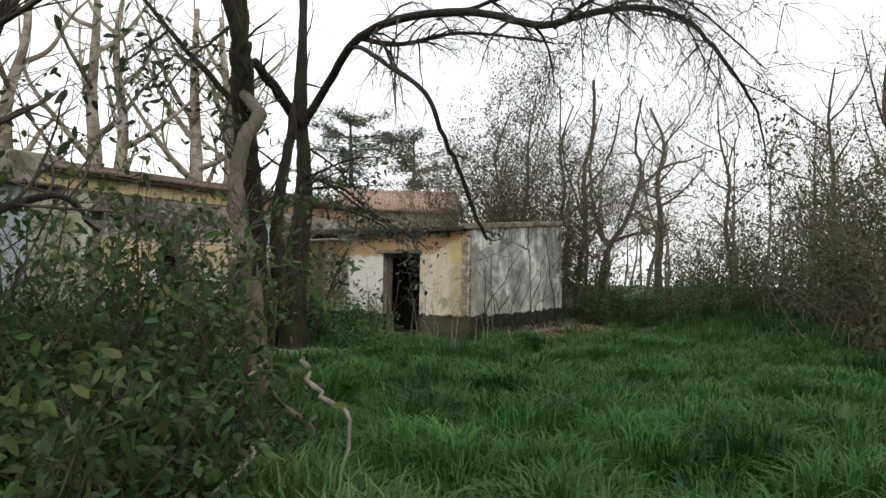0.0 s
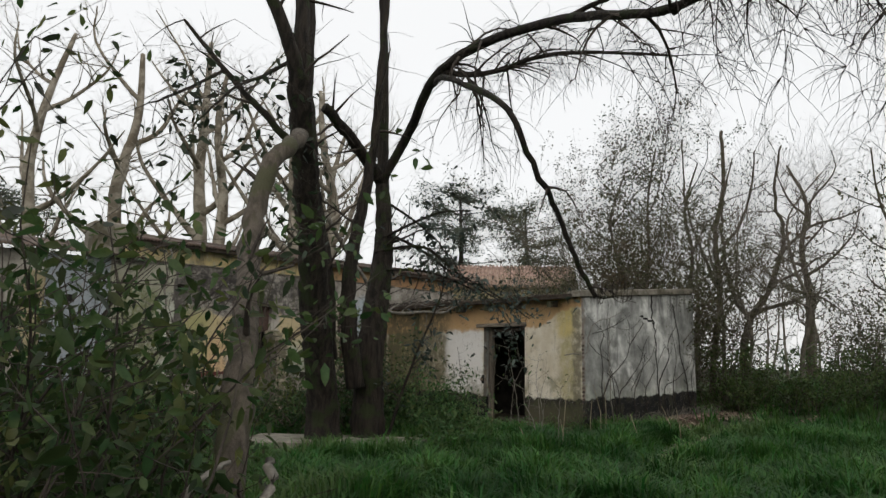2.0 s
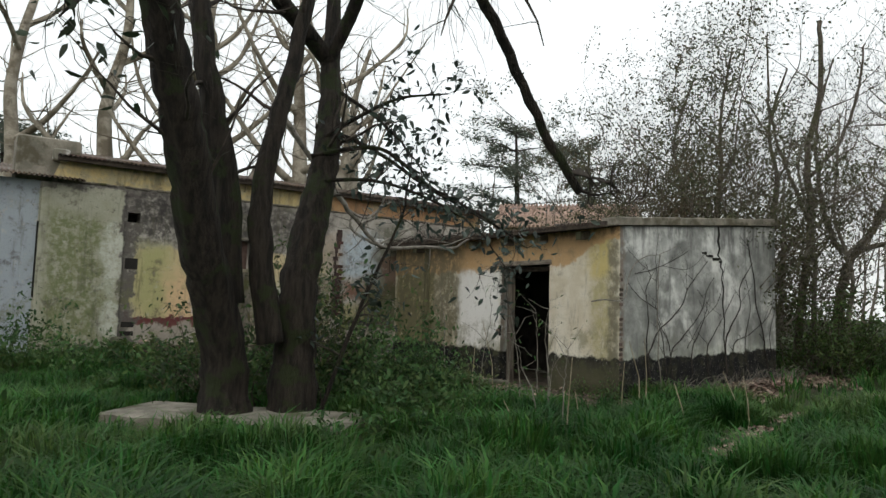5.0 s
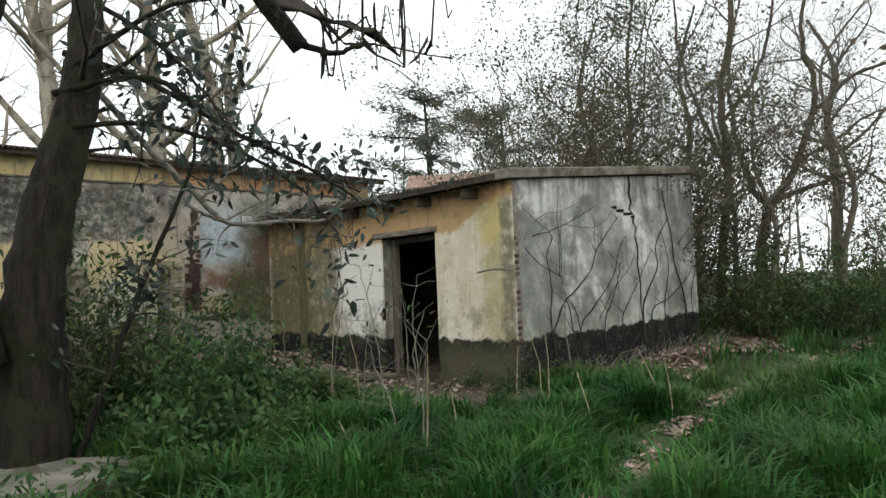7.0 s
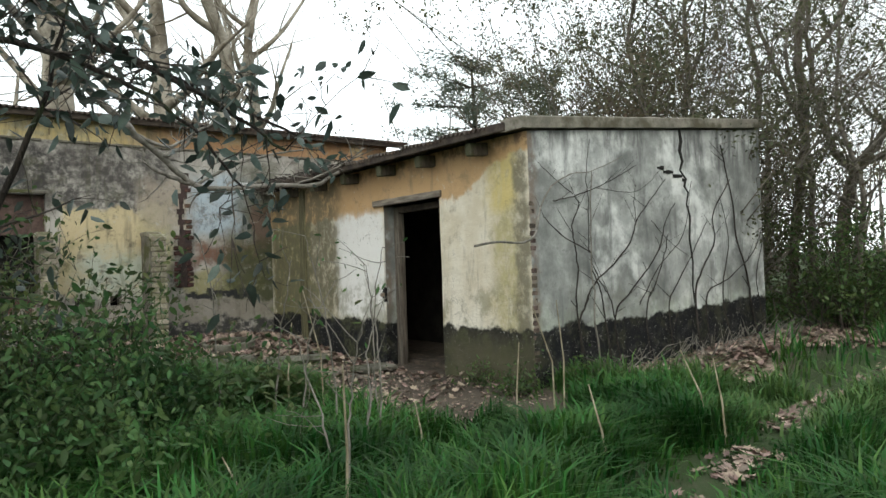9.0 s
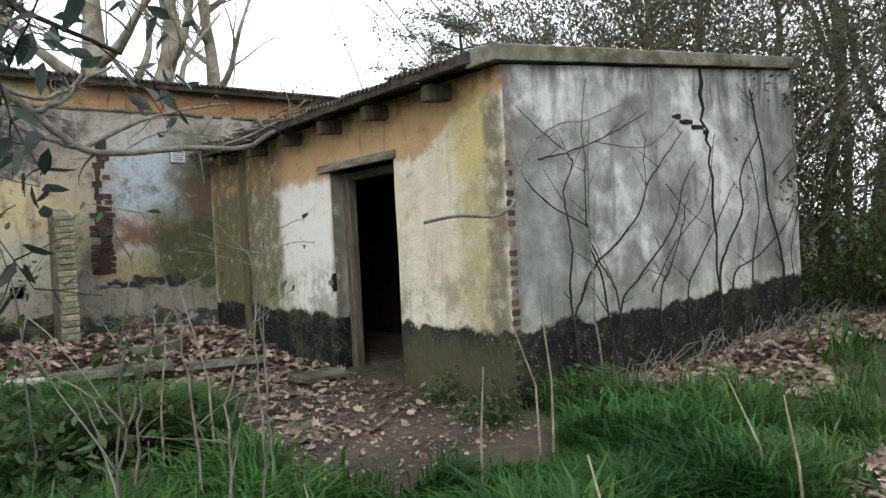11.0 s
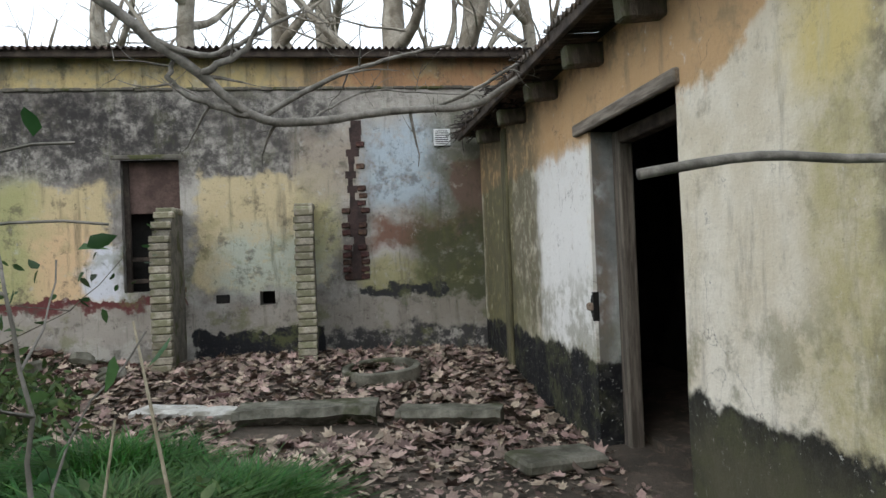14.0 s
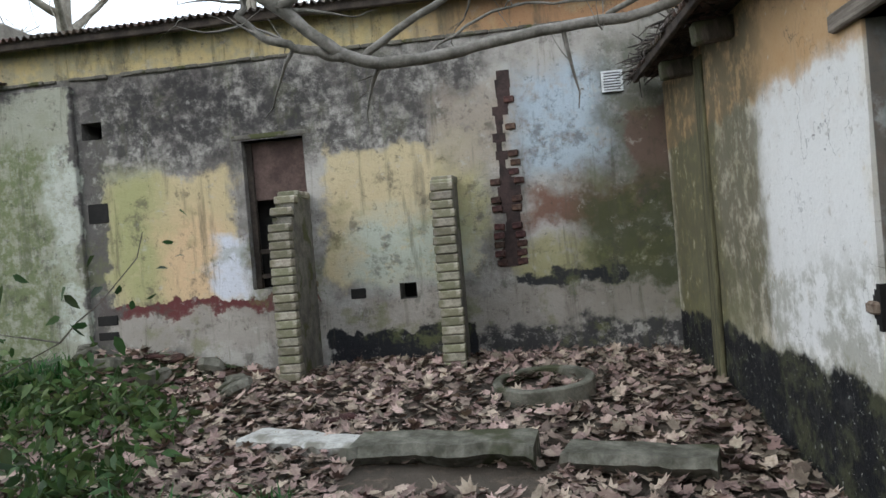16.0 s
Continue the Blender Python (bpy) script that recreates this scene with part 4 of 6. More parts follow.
def twigs(k, pts, radii, count, length, droop, level, rand, tips, spread=0.9, sides=4):
    """Side branches along a limb, recursively; collects the tips."""
    n = len(pts)
    for _ in range(count):
        i = int(n * (0.2 + 0.8 * rand.random()))
        i = min(max(i, 1), n - 1)
        base, r = pts[i], max(0.004, min(0.026, radii[i] * 0.5))
        d = (pts[i] - pts[i - 1]).normalized()
        side = Vector((rand.gauss(0, 1), rand.gauss(0, 1), rand.gauss(0.25, 0.7))).normalized()
        d = (d * (1 - spread * 0.5) + side * spread).normalized()
        ln = length * (0.5 + 0.8 * rand.random())
        p, path = base.copy(), [base.copy()]
        m = 5
        for s in range(m):
            d = (d + Vector((rand.gauss(0, 0.16), rand.gauss(0, 0.16), -droop + rand.gauss(0, 0.12)))).normalized()
            p = p + d * ln / m
            path.append(p.copy())
        rr = [max(0.0022, r * (1 - 0.8 * s / m)) for s in range(m + 1)]
        k.tube(path, rr, sides, cap=False)
        tips.extend(path[2:])
        if level > 0:
            twigs(k, path, rr, max(2, count // 2), length * 0.55, droop, level - 1, rand, tips, spread, 3)


def leaf_arrays(points, size, jitter, per, r, flat=0.0, aspect=0.5, oval=False):
    """Folded leaves strewn round points, lozenges or pointed ovals that droop at the tip: vertices and triangles."""
    pts = np.repeat(np.asarray([tuple(p) for p in points], float), per, 0)
    n = len(pts)
    pts = pts + r.normal(0, jitter, (n, 3))
    d = r.normal(0, 1, (n, 3))
    d[:, 2] -= 0.35
    d[:, 2] *= (1 - flat)
    d /= np.linalg.norm(d, axis=1, keepdims=True)
    s = np.cross(d, r.normal(0, 1, (n, 3)))
    s /= np.linalg.norm(s, axis=1, keepdims=True) + 1e-9
    nn = np.cross(d, s)
    z = size * (0.6 + 0.8 * r.random((n, 1)))
    if oval:
        w, sag = z * aspect, np.array([[0, 0, -0.12]]) * z
        v = np.stack([pts, pts + d * z * 0.28 + s * w * 0.42 + nn * z * 0.08, pts + d * z * 0.28 - s * w * 0.42 + nn * z * 0.08,
                      pts + d * z * 0.65 + s * w * 0.36 + nn * z * 0.07 + sag * 0.5, pts + d * z * 0.65 - s * w * 0.36 + nn * z * 0.07 + sag * 0.5, pts + d * z * 0.45 + sag * 0.2, pts + d * z + sag], 1).reshape(-1, 3)
        b = np.arange(n)[:, None] * 7
        tris = np.concatenate([b + [0, 1, 5], b + [1, 3, 5], b + [3, 6, 5], b + [0, 5, 2], b + [2, 5, 4], b + [4, 5, 6]], 1).reshape(-1, 3)
        return v, tris
    v = np.stack([pts, pts + d * z * 0.5 + s * z * aspect * 0.5 + nn * z * 0.1, pts + d * z, pts + d * z * 0.5 - s * z * aspect * 0.5 + nn * z * 0.1], 1).reshape(-1, 3)
    b = np.arange(n)[:, None] * 4
    tris = np.concatenate([b + [0, 1, 2], b + [0, 2, 3]], 1).reshape(-1, 3)
    return v, tris


def tree(name, label, limbs, material, twig_material, twig_count, twig_len, droop, level, seed, leaves=None, category="tree", sides=10, gnarl=0.03, floor=-9.0):
    """A tree out of limb lines: (points, thick end, thin end). leaves: (material, size, jitter, per tip, share of tips)."""
    rand = random.Random(seed)
    ob = empty(name, label, category)
    crown, tips = Mesh(), []
    for i, (pts, r0, r1) in enumerate(limbs):  # each limb, then its twigs
        line, radii = limb(pts, r0, r1, 6, gnarl, seed + i * 3.7)
        rough = [r * (1 + 0.10 * noise.noise((j * 0.9, i * 3.0, seed))) for j, r in enumerate(radii)]
        if i == 0 and r0 > 0.15:  # root flare
            rough = [r * (1 + 0.45 * max(0.0, 1 - j / 5) ** 2) for j, r in enumerate(rough)]
        m = 18 if r0 > 0.15 else sides if r0 > 0.05 else 6
        k = Mesh()
        k.tube(line, rough, m)
        if m == 18:  # ridged bark
            out = []
            for j, p in enumerate(k.v):
                c = line[j // m]
                w = 1 + 0.16 * noise.noise((7 * math.cos(j % m * 6.283 / m), 7 * math.sin(j % m * 6.283 / m), p[2] * 1.3 + seed)) + 0.05 * noise.noise((p[0] * 25, p[1] * 25, p[2] * 6))
                out.append((c.x + (p[0] - c.x) * w, c.y + (p[1] - c.y) * w, p[2]))
            k.v = out
        part("trunk" if i == 0 else "limb", k, material, ob, smooth=True)
        twigs(crown, line, radii, (twig_count if r0 > 0.02 else 5) if r0 < 0.3 else twig_count // 2, twig_len if r0 > 0.015 else 0.35, droop, level, rand, tips)
    crown.v = [(p[0], p[1], max(p[2], floor + 0.12 * math.sin(37 * p[0] + 23 * p[1]))) for p in crown.v]
    tagged(part("twig_crown", crown, twig_material, ob, smooth=True), kind="stuff")
    if leaves:
        lm, size, jit, per, share = leaves
        pick = [p for p in tips if rand.random() < share]
        v, t = leaf_arrays(pick, size, jit, per, np.random.default_rng(int(seed * 10) + 3), oval=lm is not M_THICKET)
        tagged(part("foliage", array_mesh("foliage", v, t, lm), lm, ob), kind="stuff")
    return ob


# many-stemmed tree in front of the yard
tree("dark_tree", "many-stemmed dark tree with bare arching branches", [
    ([(-6.2, -0.05, -0.1), (-6.19, 0.0, 0.6), (-6.37, -0.13, 1.2), (-6.6, -0.36, 1.8), (-6.8, -0.55, 2.4), (-7.0, -0.75, 3.0), (-7.2, -0.92, 3.6), (-7.43, -1.15, 4.2), (-7.65, -1.36, 4.8)], 0.24, 0.15),
    ([(-7.65, -1.36, 4.75), (-7.95, -1.4, 5.4), (-8.4, -1.3, 6.4), (-8.6, -1.2, 8.5)], 0.11, 0.03),
    ([(-7.6, -1.3, 4.7), (-7.55, -1.2, 5.6), (-7.5, -1.0, 7.0), (-7.3, -0.8, 9.0)], 0.13, 0.04),
    ([(-6.25, -0.1, 1.3), (-6.3, -0.05, 2.4), (-6.5, -0.05, 3.4), (-6.65, 0.1, 4.6), (-6.65, 0.15, 6.8), (-6.8, 0.3, 9.0)], 0.17, 0.05),
    ([(-5.82, -0.25, 0.9), (-5.98, -0.25, 1.9), (-5.95, -0.2, 2.7), (-5.72, -0.15, 3.7), (-5.5, -0.1, 4.9), (-5.4, -0.1, 6.6), (-5.2, 0.0, 8.8)], 0.14, 0.04),
    ([(-5.55, -0.22, -0.1), (-5.5, -0.15, 0.7), (-5.52, -0.18, 1.3), (-5.4, -0.1, 1.9), (-5.25, 0.0, 2.5), (-5.08, 0.15, 3.1), (-4.98, 0.3, 3.7), (-4.95, 0.4, 4.3), (-4.9, 0.48, 5.0), (-4.95, 0.5, 6.9), (-5.1, 0.6, 9.4)], 0.25, 0.05),
    ([(-5.0, 0.4, 4.3), (-5.7, 0.2, 4.75), (-6.4, 0.0, 5.1)], 0.11, 0.08),
    ([(-7.3, -1.0, 3.9), (-8.0, -0.6, 4.7), (-8.7, -0.2, 5.6)], 0.06, 0.02),
], M_BARK, M_TWIG, 6, 1.1, 0.02, 1, 11.0)
tree("arching_branch", "long bare branch arching out with hanging twigs", [
    ([(-5.0, 0.4, 4.2), (-4.9, -0.2, 5.0), (-5.5, -1.49, 5.38), (-5.62, -2.51, 5.5), (-5.8, -3.76, 5.29), (-6.01, -4.59, 5.0), (-6.38, -5.58, 4.53), (-6.2, -6.23, 4.61), (-5.96, -6.82, 4.59), (-5.92, -7.26, 4.28), (-5.84, -7.6, 3.79), (-5.63, -7.83, 3.31), (-5.53, -7.92, 2.7)], 0.085, 0.008),
    ([(-5.55, -1.7, 5.4), (-5.4, -2.4, 5.2), (-5.0, -3.4, 5.3), (-4.3, -4.6, 5.1)], 0.05, 0.015),
    ([(-5.8, -3.8, 5.25), (-5.3, -5.0, 5.5), (-4.6, -6.5, 5.3), (-4.2, -7.6, 4.2)], 0.035, 0.01),
    ([(-6.3, -5.7, 4.5), (-6.7, -6.6, 4.6), (-7.0, -7.6, 4.2)], 0.03, 0.01),
], M_BARK, M_TWIG, 30, 1.1, 0.2, 1, 12.0, category="branch", floor=1.95)
tree("broken_limb", "thick dark dead limb hanging down with a snapped end", [
    ([(-5.4, -1.4, 5.35), (-6.2, -2.4, 4.9), (-6.9, -3.5, 4.3), (-7.15, -4.4, 3.7), (-6.9, -4.5, 3.2), (-6.45, -4.45, 2.8), (-6.1, -4.4, 2.38), (-5.72, -4.38, 2.0)], 0.04, 0.026),
    ([(-5.74, -4.38, 2.03), (-5.66, -4.42, 1.99), (-5.6, -4.5, 2.0)], 0.012, 0.005),
], M_BARK, M_TWIG, 3, 0.5, 0.05, 1, 23.0, category="branch", floor=2.05)
# evergreen shoots at the tree's foot and in its lower crown
tree("leafy_shoots", "dark-leaved shoots growing round the tree", [
    ([(-5.3, -0.3, 0.0), (-4.9, -0.4, 1.2), (-4.5, -0.6, 2.3), (-4.3, -0.5, 3.1)], 0.03, 0.008),
    ([(-5.3, 0.1, 3.0), (-4.7, -0.4, 3.1), (-4.2, -0.7, 2.7), (-3.7, -1.1, 2.35), (-3.4, -1.5, 2.0)], 0.03, 0.008),
    ([(-5.2, 0.25, 3.4), (-4.6, 0.0, 3.2), (-3.9, -0.2, 2.8), (-3.3, -0.4, 2.5), (-2.9, -0.7, 2.25)], 0.03, 0.008),
    ([(-5.2, 0.2, 3.2), (-4.7, -0.6, 3.6), (-4.2, -1.0, 3.7)], 0.03, 0.008),
    ([(-5.3, 0.0, 2.7), (-4.8, -0.5, 2.7), (-4.3, -0.9, 2.5), (-3.9, -1.2, 2.2), (-3.6, -1.35, 1.8)], 0.025, 0.006),
    ([(-4.9, 0.3, 3.9), (-4.6, -0.2, 3.5), (-4.4, -0.6, 3.05), (-4.2, -0.85, 2.6)], 0.025, 0.006),
], M_BARK, M_TWIG, 11, 0.55, 0.10, 1, 13.0, (M_SPRAY, 0.10, 0.06, 1, 0.6), category="shrub", sides=6)
tree("top_spray", "spray of drooping dark leaves on thin twigs", [
    ([(-7.5, -1.0, 5.2), (-8.2, -1.4, 4.6), (-8.7, -1.8, 4.2), (-9.2, -2.0, 3.6)], 0.03, 0.008),
    ([(-7.2, -0.8, 4.4), (-7.7, -1.2, 3.9), (-8.1, -1.6, 3.3)], 0.03, 0.008),
    ([(-8.2, -0.4, 5.0), (-9.0, -0.9, 4.3), (-9.5, -1.4, 3.9)], 0.025, 0.006),
], M_BARK, M_TWIG, 9, 0.8, 0.08, 1, 17.0, (M_DARKLEAF, 0.11, 0.06, 1, 0.5), category="branch", sides=6)
# bent tree beside the start of the walk
tree("bent_tree", "bent young tree with an elbow in its trunk", [
    ([(-10.3, -5.4, -0.1), (-10.15, -5.2, 0.5), (-9.98, -4.92, 1.1), (-9.72, -4.45, 1.6), (-9.45, -3.9, 2.1), (-9.28, -3.66, 2.55), (-9.12, -3.56, 2.92), (-8.76, -3.3, 3.25), (-8.2, -2.4, 3.65), (-7.45, -1.2, 4.1)], 0.095, 0.07),
    ([(-10.15, -5.2, 0.45), (-10.4, -5.5, 0.3), (-10.55, -5.75, 0.0)], 0.045, 0.02),
    ([(-10.15, -5.2, 0.5), (-9.9, -5.45, 0.3), (-9.75, -5.65, 0.0)], 0.04, 0.02),
], M_LIMB, M_TWIG, 4, 0.7, 0.0, 1, 14.0, (M_DARKLEAF, 0.10, 0.05, 1, 0.4))
for line in (((-11.2, -5.85, 0.02), (-10.83, -5.74, 0.45), (-10.5, -5.6, 0.72), (-10.3, -5.5, 0.8)), ((-10.3, -5.9, 0.85), (-10.46, -6.24, 0.66), (-10.39, -6.48, 0.5), (-10.6, -6.55, 0.02)), ((-11.6, -6.3, 0.03), (-11.2, -6.4, 0.3), (-10.9, -6.2, 0.42))):
    k = Mesh()
    pts, rad = limb(line, 0.024, 0.011, 6, 0.05, line[0][0] * 3)
    k.tube(pts, rad, 7)
    tagged(part("dead_branch", k, M_GREYTWIG, smooth=True), "dead grey branch lying in the undergrowth", "branch", "dead branches in the undergrowth")
tree("pale_sapling", "thin pale sapling stem leaning in the undergrowth", [
    ([(-8.91, -1.65, -0.05), (-9.0, -1.7, 0.6), (-9.08, -1.7, 1.1), (-9.2, -1.67, 1.85), (-9.15, -1.6, 2.4)], 0.022, 0.008),
], M_GREYTWIG, M_GREYTWIG, 5, 0.5, 0.0, 0, 24.0, (M_DARKLEAF, 0.07, 0.05, 1, 0.5), category="sapling")
tree("dark_trunk_tree", "dark leaning tree trunk beside the path's start", [
    ([(-12.27, -5.4, -0.2), (-12.24, -5.34, 1.5), (-12.4, -5.3, 2.5), (-12.6, -5.25, 4.2)], 0.19, 0.12),
    ([(-12.27, -5.35, 2.6), (-12.07, -5.4, 2.98), (-11.95, -5.4, 3.6)], 0.05, 0.02),
    ([(-12.2, -5.3, 1.7), (-11.7, -5.2, 1.9), (-11.4, -5.1, 1.7)], 0.03, 0.01),
], M_BARK, M_TWIG, 6, 1.0, 0.03, 1, 15.0, (M_DARKLEAF, 0.09, 0.05, 1, 0.35))
# grey branch over the yard
tree("yard_branch", "lichen-grey bare branch hanging over the yard", [
    ([(-4.4, 3.0, 4.2), (-3.36, 3.29, 3.25), (-2.68, 3.48, 2.72), (-2.31, 3.54, 2.42), (-1.91, 3.57, 2.38), (-1.27, 3.55, 2.45), (-0.6, 3.45, 2.49), (-0.1, 3.4, 2.85)], 0.046, 0.024),
    ([(-2.68, 3.48, 2.72), (-2.36, 3.53, 2.92), (-2.2, 3.55, 3.25)], 0.03, 0.014),
    ([(-2.25, 3.55, 2.42), (-1.75, 3.57, 2.7), (-1.26, 3.55, 2.86), (-0.8, 3.5, 2.95)], 0.024, 0.01),
    ([(-2.34, 3.54, 2.42), (-2.6, 3.5, 2.5), (-2.85, 3.48, 2.62), (-2.88, 3.5, 2.85)], 0.03, 0.018),
    ([(-3.0, 3.4, 2.95), (-2.6, 3.45, 2.85), (-2.2, 3.6, 3.1), (-1.9, 3.7, 3.3)], 0.026, 0.01),
    ([(-1.9, 3.57, 2.38), (-1.5, 3.65, 2.62), (-1.0, 3.6, 2.6), (-0.55, 3.5, 2.55)], 0.009, 0.005),
    ([(-0.9, 3.5, 2.48), (-0.4, 3.3, 2.7), (0.0, 3.2, 3.0)], 0.016, 0.008),
], M_GREYTWIG, M_GREYTWIG, 5, 0.4, 0.0, 1, 16.0, category="branch", sides=10, gnarl=0.05)
# broken branch beside the annex corner
k = Mesh()
line, rad = limb([(-1.08, -0.4, 1.47), (-0.8, -0.385, 1.505), (-0.44, -0.37, 1.5), (-0.2, -0.3, 1.6), (-0.03, -0.2, 1.85), (0.25, -0.1, 2.1)], 0.0125, 0.009, 5, 0.01)
k.tube(line, rad, 8)
line, rad = limb([(0.25, -0.1, 2.1), (0.6, -0.07, 2.25), (0.95, -0.06, 2.3), (1.5, -0.06, 2.5)], 0.009, 0.004, 5, 0.02)
k.tube(line, rad, 6)
line, rad = limb([(0.95, -0.06, 2.3), (0.88, -0.07, 1.6), (0.86, -0.1, 0.8), (0.84, -0.2, -0.05)], 0.007, 0.013, 5, 0.02)
k.tube(line, rad, 6)
tagged(part("broken_branch", k, M_GREYTWIG, smooth=True), "broken grey branch sticking out past the corner", "branch")


# ---- creeper stems on the gable ----
def creeper(lines, seed):
    """Bare stems along the gable; each line: (thick end, thin end, (x, z), ...)."""
    rand = random.Random(seed)
    k = Mesh()
    for j, (r0, r1, *pts) in enumerate(lines):
        pts = [(x * (1 + 0.052 * x), z) for x, z in pts]
        n = len(pts) - 1
        path = [(x, -0.04 - 0.05 * abs(noise.noise((seed + j, i * 0.8, 2.0))) - (0.10 if z < 0.1 else 0.0), z) for i, (x, z) in enumerate(pts)]
        line, rad = limb(path, r0 * 0.85, r1 * 0.8, 7, 0.0, seed + j)
        line = [p + Vector((0.022 * noise.noise((i * 0.45, seed, j)), 0, 0.012 * noise.noise((i * 0.5, j, seed)))) for i, p in enumerate(line)]
        k.tube(line, rad, 6, cap=False)
        for _ in range(n):
            i = rand.randrange(2, len(line))
            p, d = line[i], rand.choice((-1, 1)) * (0.5 + 0.8 * rand.random())
            ln = 0.12 + 0.4 * rand.random()
            q = [p + Vector((math.sin(d + 0.3 * noise.noise((s_, seed, j))) * ln * s_ / 4, -0.01, math.cos(d) * ln * s_ / 4)) for s_ in range(5)]
            if 0.05 < q[-1].x < 4.7 and q[-1].z < 2.66 + SLOPE * q[-1].x:
                k.tube(q, [rad[i] * 0.6 * (1 - 0.15 * s_) for s_ in range(5)], 4, cap=False)
    return k


CREEPERS = (
    ((0.013, 0.006, (0.68, -0.05), (0.65, 0.58), (0.61, 0.9), (0.66, 1.21), (0.61, 1.49), (0.6, 1.7), (0.7, 1.92), (0.63, 2.01)), (0.006, 0.003, (0.63, 2.03), (0.31, 2.22), (0.1, 2.36))),
    ((0.015, 0.006, (0.62, -0.05), (0.65, 0.58), (0.75, 0.82), (0.89, 1.03), (1.24, 1.28), (1.5, 1.51), (1.6, 1.75), (1.79, 1.95), (2.09, 2.27)), (0.006, 0.003, (1.6, 1.75), (1.57, 2.02), (1.61, 2.18))),
    ((0.013, 0.006, (1.06, -0.05), (1.04, 0.61), (0.99, 0.95), (0.86, 1.21), (0.84, 1.39), (0.48, 1.56), (0.17, 1.78)), (0.008, 0.003, (0.84, 1.39), (0.85, 1.93), (0.83, 2.28), (0.89, 2.65))),
    ((0.010, 0.005, (0.33, 1.95), (0.63, 2.01), (0.98, 2.12), (1.31, 2.26), (1.64, 2.42)), (0.005, 0.003, (0.98, 2.12), (1.6, 2.1), (2.02, 2.38))),
    ((0.013, 0.005, (1.22, -0.05), (1.2, 0.64), (1.46, 0.93), (1.77, 1.19), (1.97, 1.44), (2.08, 1.73), (2.26, 1.99)), (0.010, 0.006, (1.2, 0.64), (1.12, 0.87), (0.99, 1.06), (0.86, 1.24))),
    ((0.011, 0.005, (1.65, -0.05), (1.7, 0.68), (1.87, 0.99), (2.0, 1.31), (2.11, 1.6)), (0.007, 0.004, (1.61, 0.76), (1.94, 1.19), (2.39, 1.61), (2.55, 2.27))),
    ((0.011, 0.005, (2.05, 0.0), (2.09, 0.69), (2.24, 0.97), (2.5, 1.31), (2.81, 1.76)), (0.005, 0.003, (1.85, 1.76), (2.18, 1.48), (2.46, 1.31))),
    ((0.016, 0.008, (2.5, 0.0), (2.56, 0.79), (2.68, 1.13), (2.92, 1.49), (2.93, 1.85), (3.27, 2.34)),),
    ((0.012, 0.005, (2.7, 0.0), (2.75, 0.78), (3.16, 0.99), (3.61, 1.31), (3.85, 1.66)),),
    ((0.018, 0.010, (3.6, 0.0), (3.58, 0.63), (3.51, 1.07), (3.34, 1.55), (3.31, 2.01), (3.19, 2.51), (3.11, 2.8)),),
    ((0.012, 0.005, (3.1, 0.0), (3.05, 0.8), (3.2, 1.5), (3.05, 2.1)), (0.008, 0.004, (3.8, 0.0), (3.7, 0.9), (3.85, 1.6), (3.75, 2.4))),
)
for i, lines in enumerate(CREEPERS):
    tagged(part("creeper", creeper(lines, 40 + i), M_CREEPER, smooth=True), "bare dark creeper stem climbing the gable wall", "creeper", "creepers on the gable")
# crack in the gable
k = Mesh()
cr = [(2.74, 3.0), (2.77, 2.86), (2.73, 2.74), (2.78, 2.6), (2.72, 2.48), (2.84, 2.38), (2.8, 2.28), (2.88, 2.2), (2.83, 2.05), (2.9, 1.9), (2.87, 1.6), (2.93, 1.3), (2.9, 1.0), (2.95, 0.7)]
for i, (xx, zz) in enumerate(cr):
    w = 0.026 * (1 - i / 16) * (0.7 + 0.5 * abs(math.sin(i * 2.3)))
    zz = zz - 0.07
    k.v += [(xx - w, -0.012, zz), (xx + w, -0.012, zz), (xx + w, 0.02, zz), (xx - w, 0.02, zz)]
for i in range(len(cr) - 1):
    for s in range(4):
        t = (s + 1) % 4
        k.f.append((i * 4 + s, i * 4 + t, i * 4 + 4 + t, i * 4 + 4 + s))
for i in range(9):
    xx, zz = 2.24 + 0.065 * i, 2.42 - 0.014 * i + 0.02 * math.sin(i * 2.1)
    w = 0.012 + 0.012 * abs(math.sin(i * 1.7))
    k.box((xx, -0.014, zz - w), (xx + 0.067, 0.02, zz + w))
tagged(part("crack", k, M_DARK), "long black crack down the gable plaster", "crack", kind="structure")


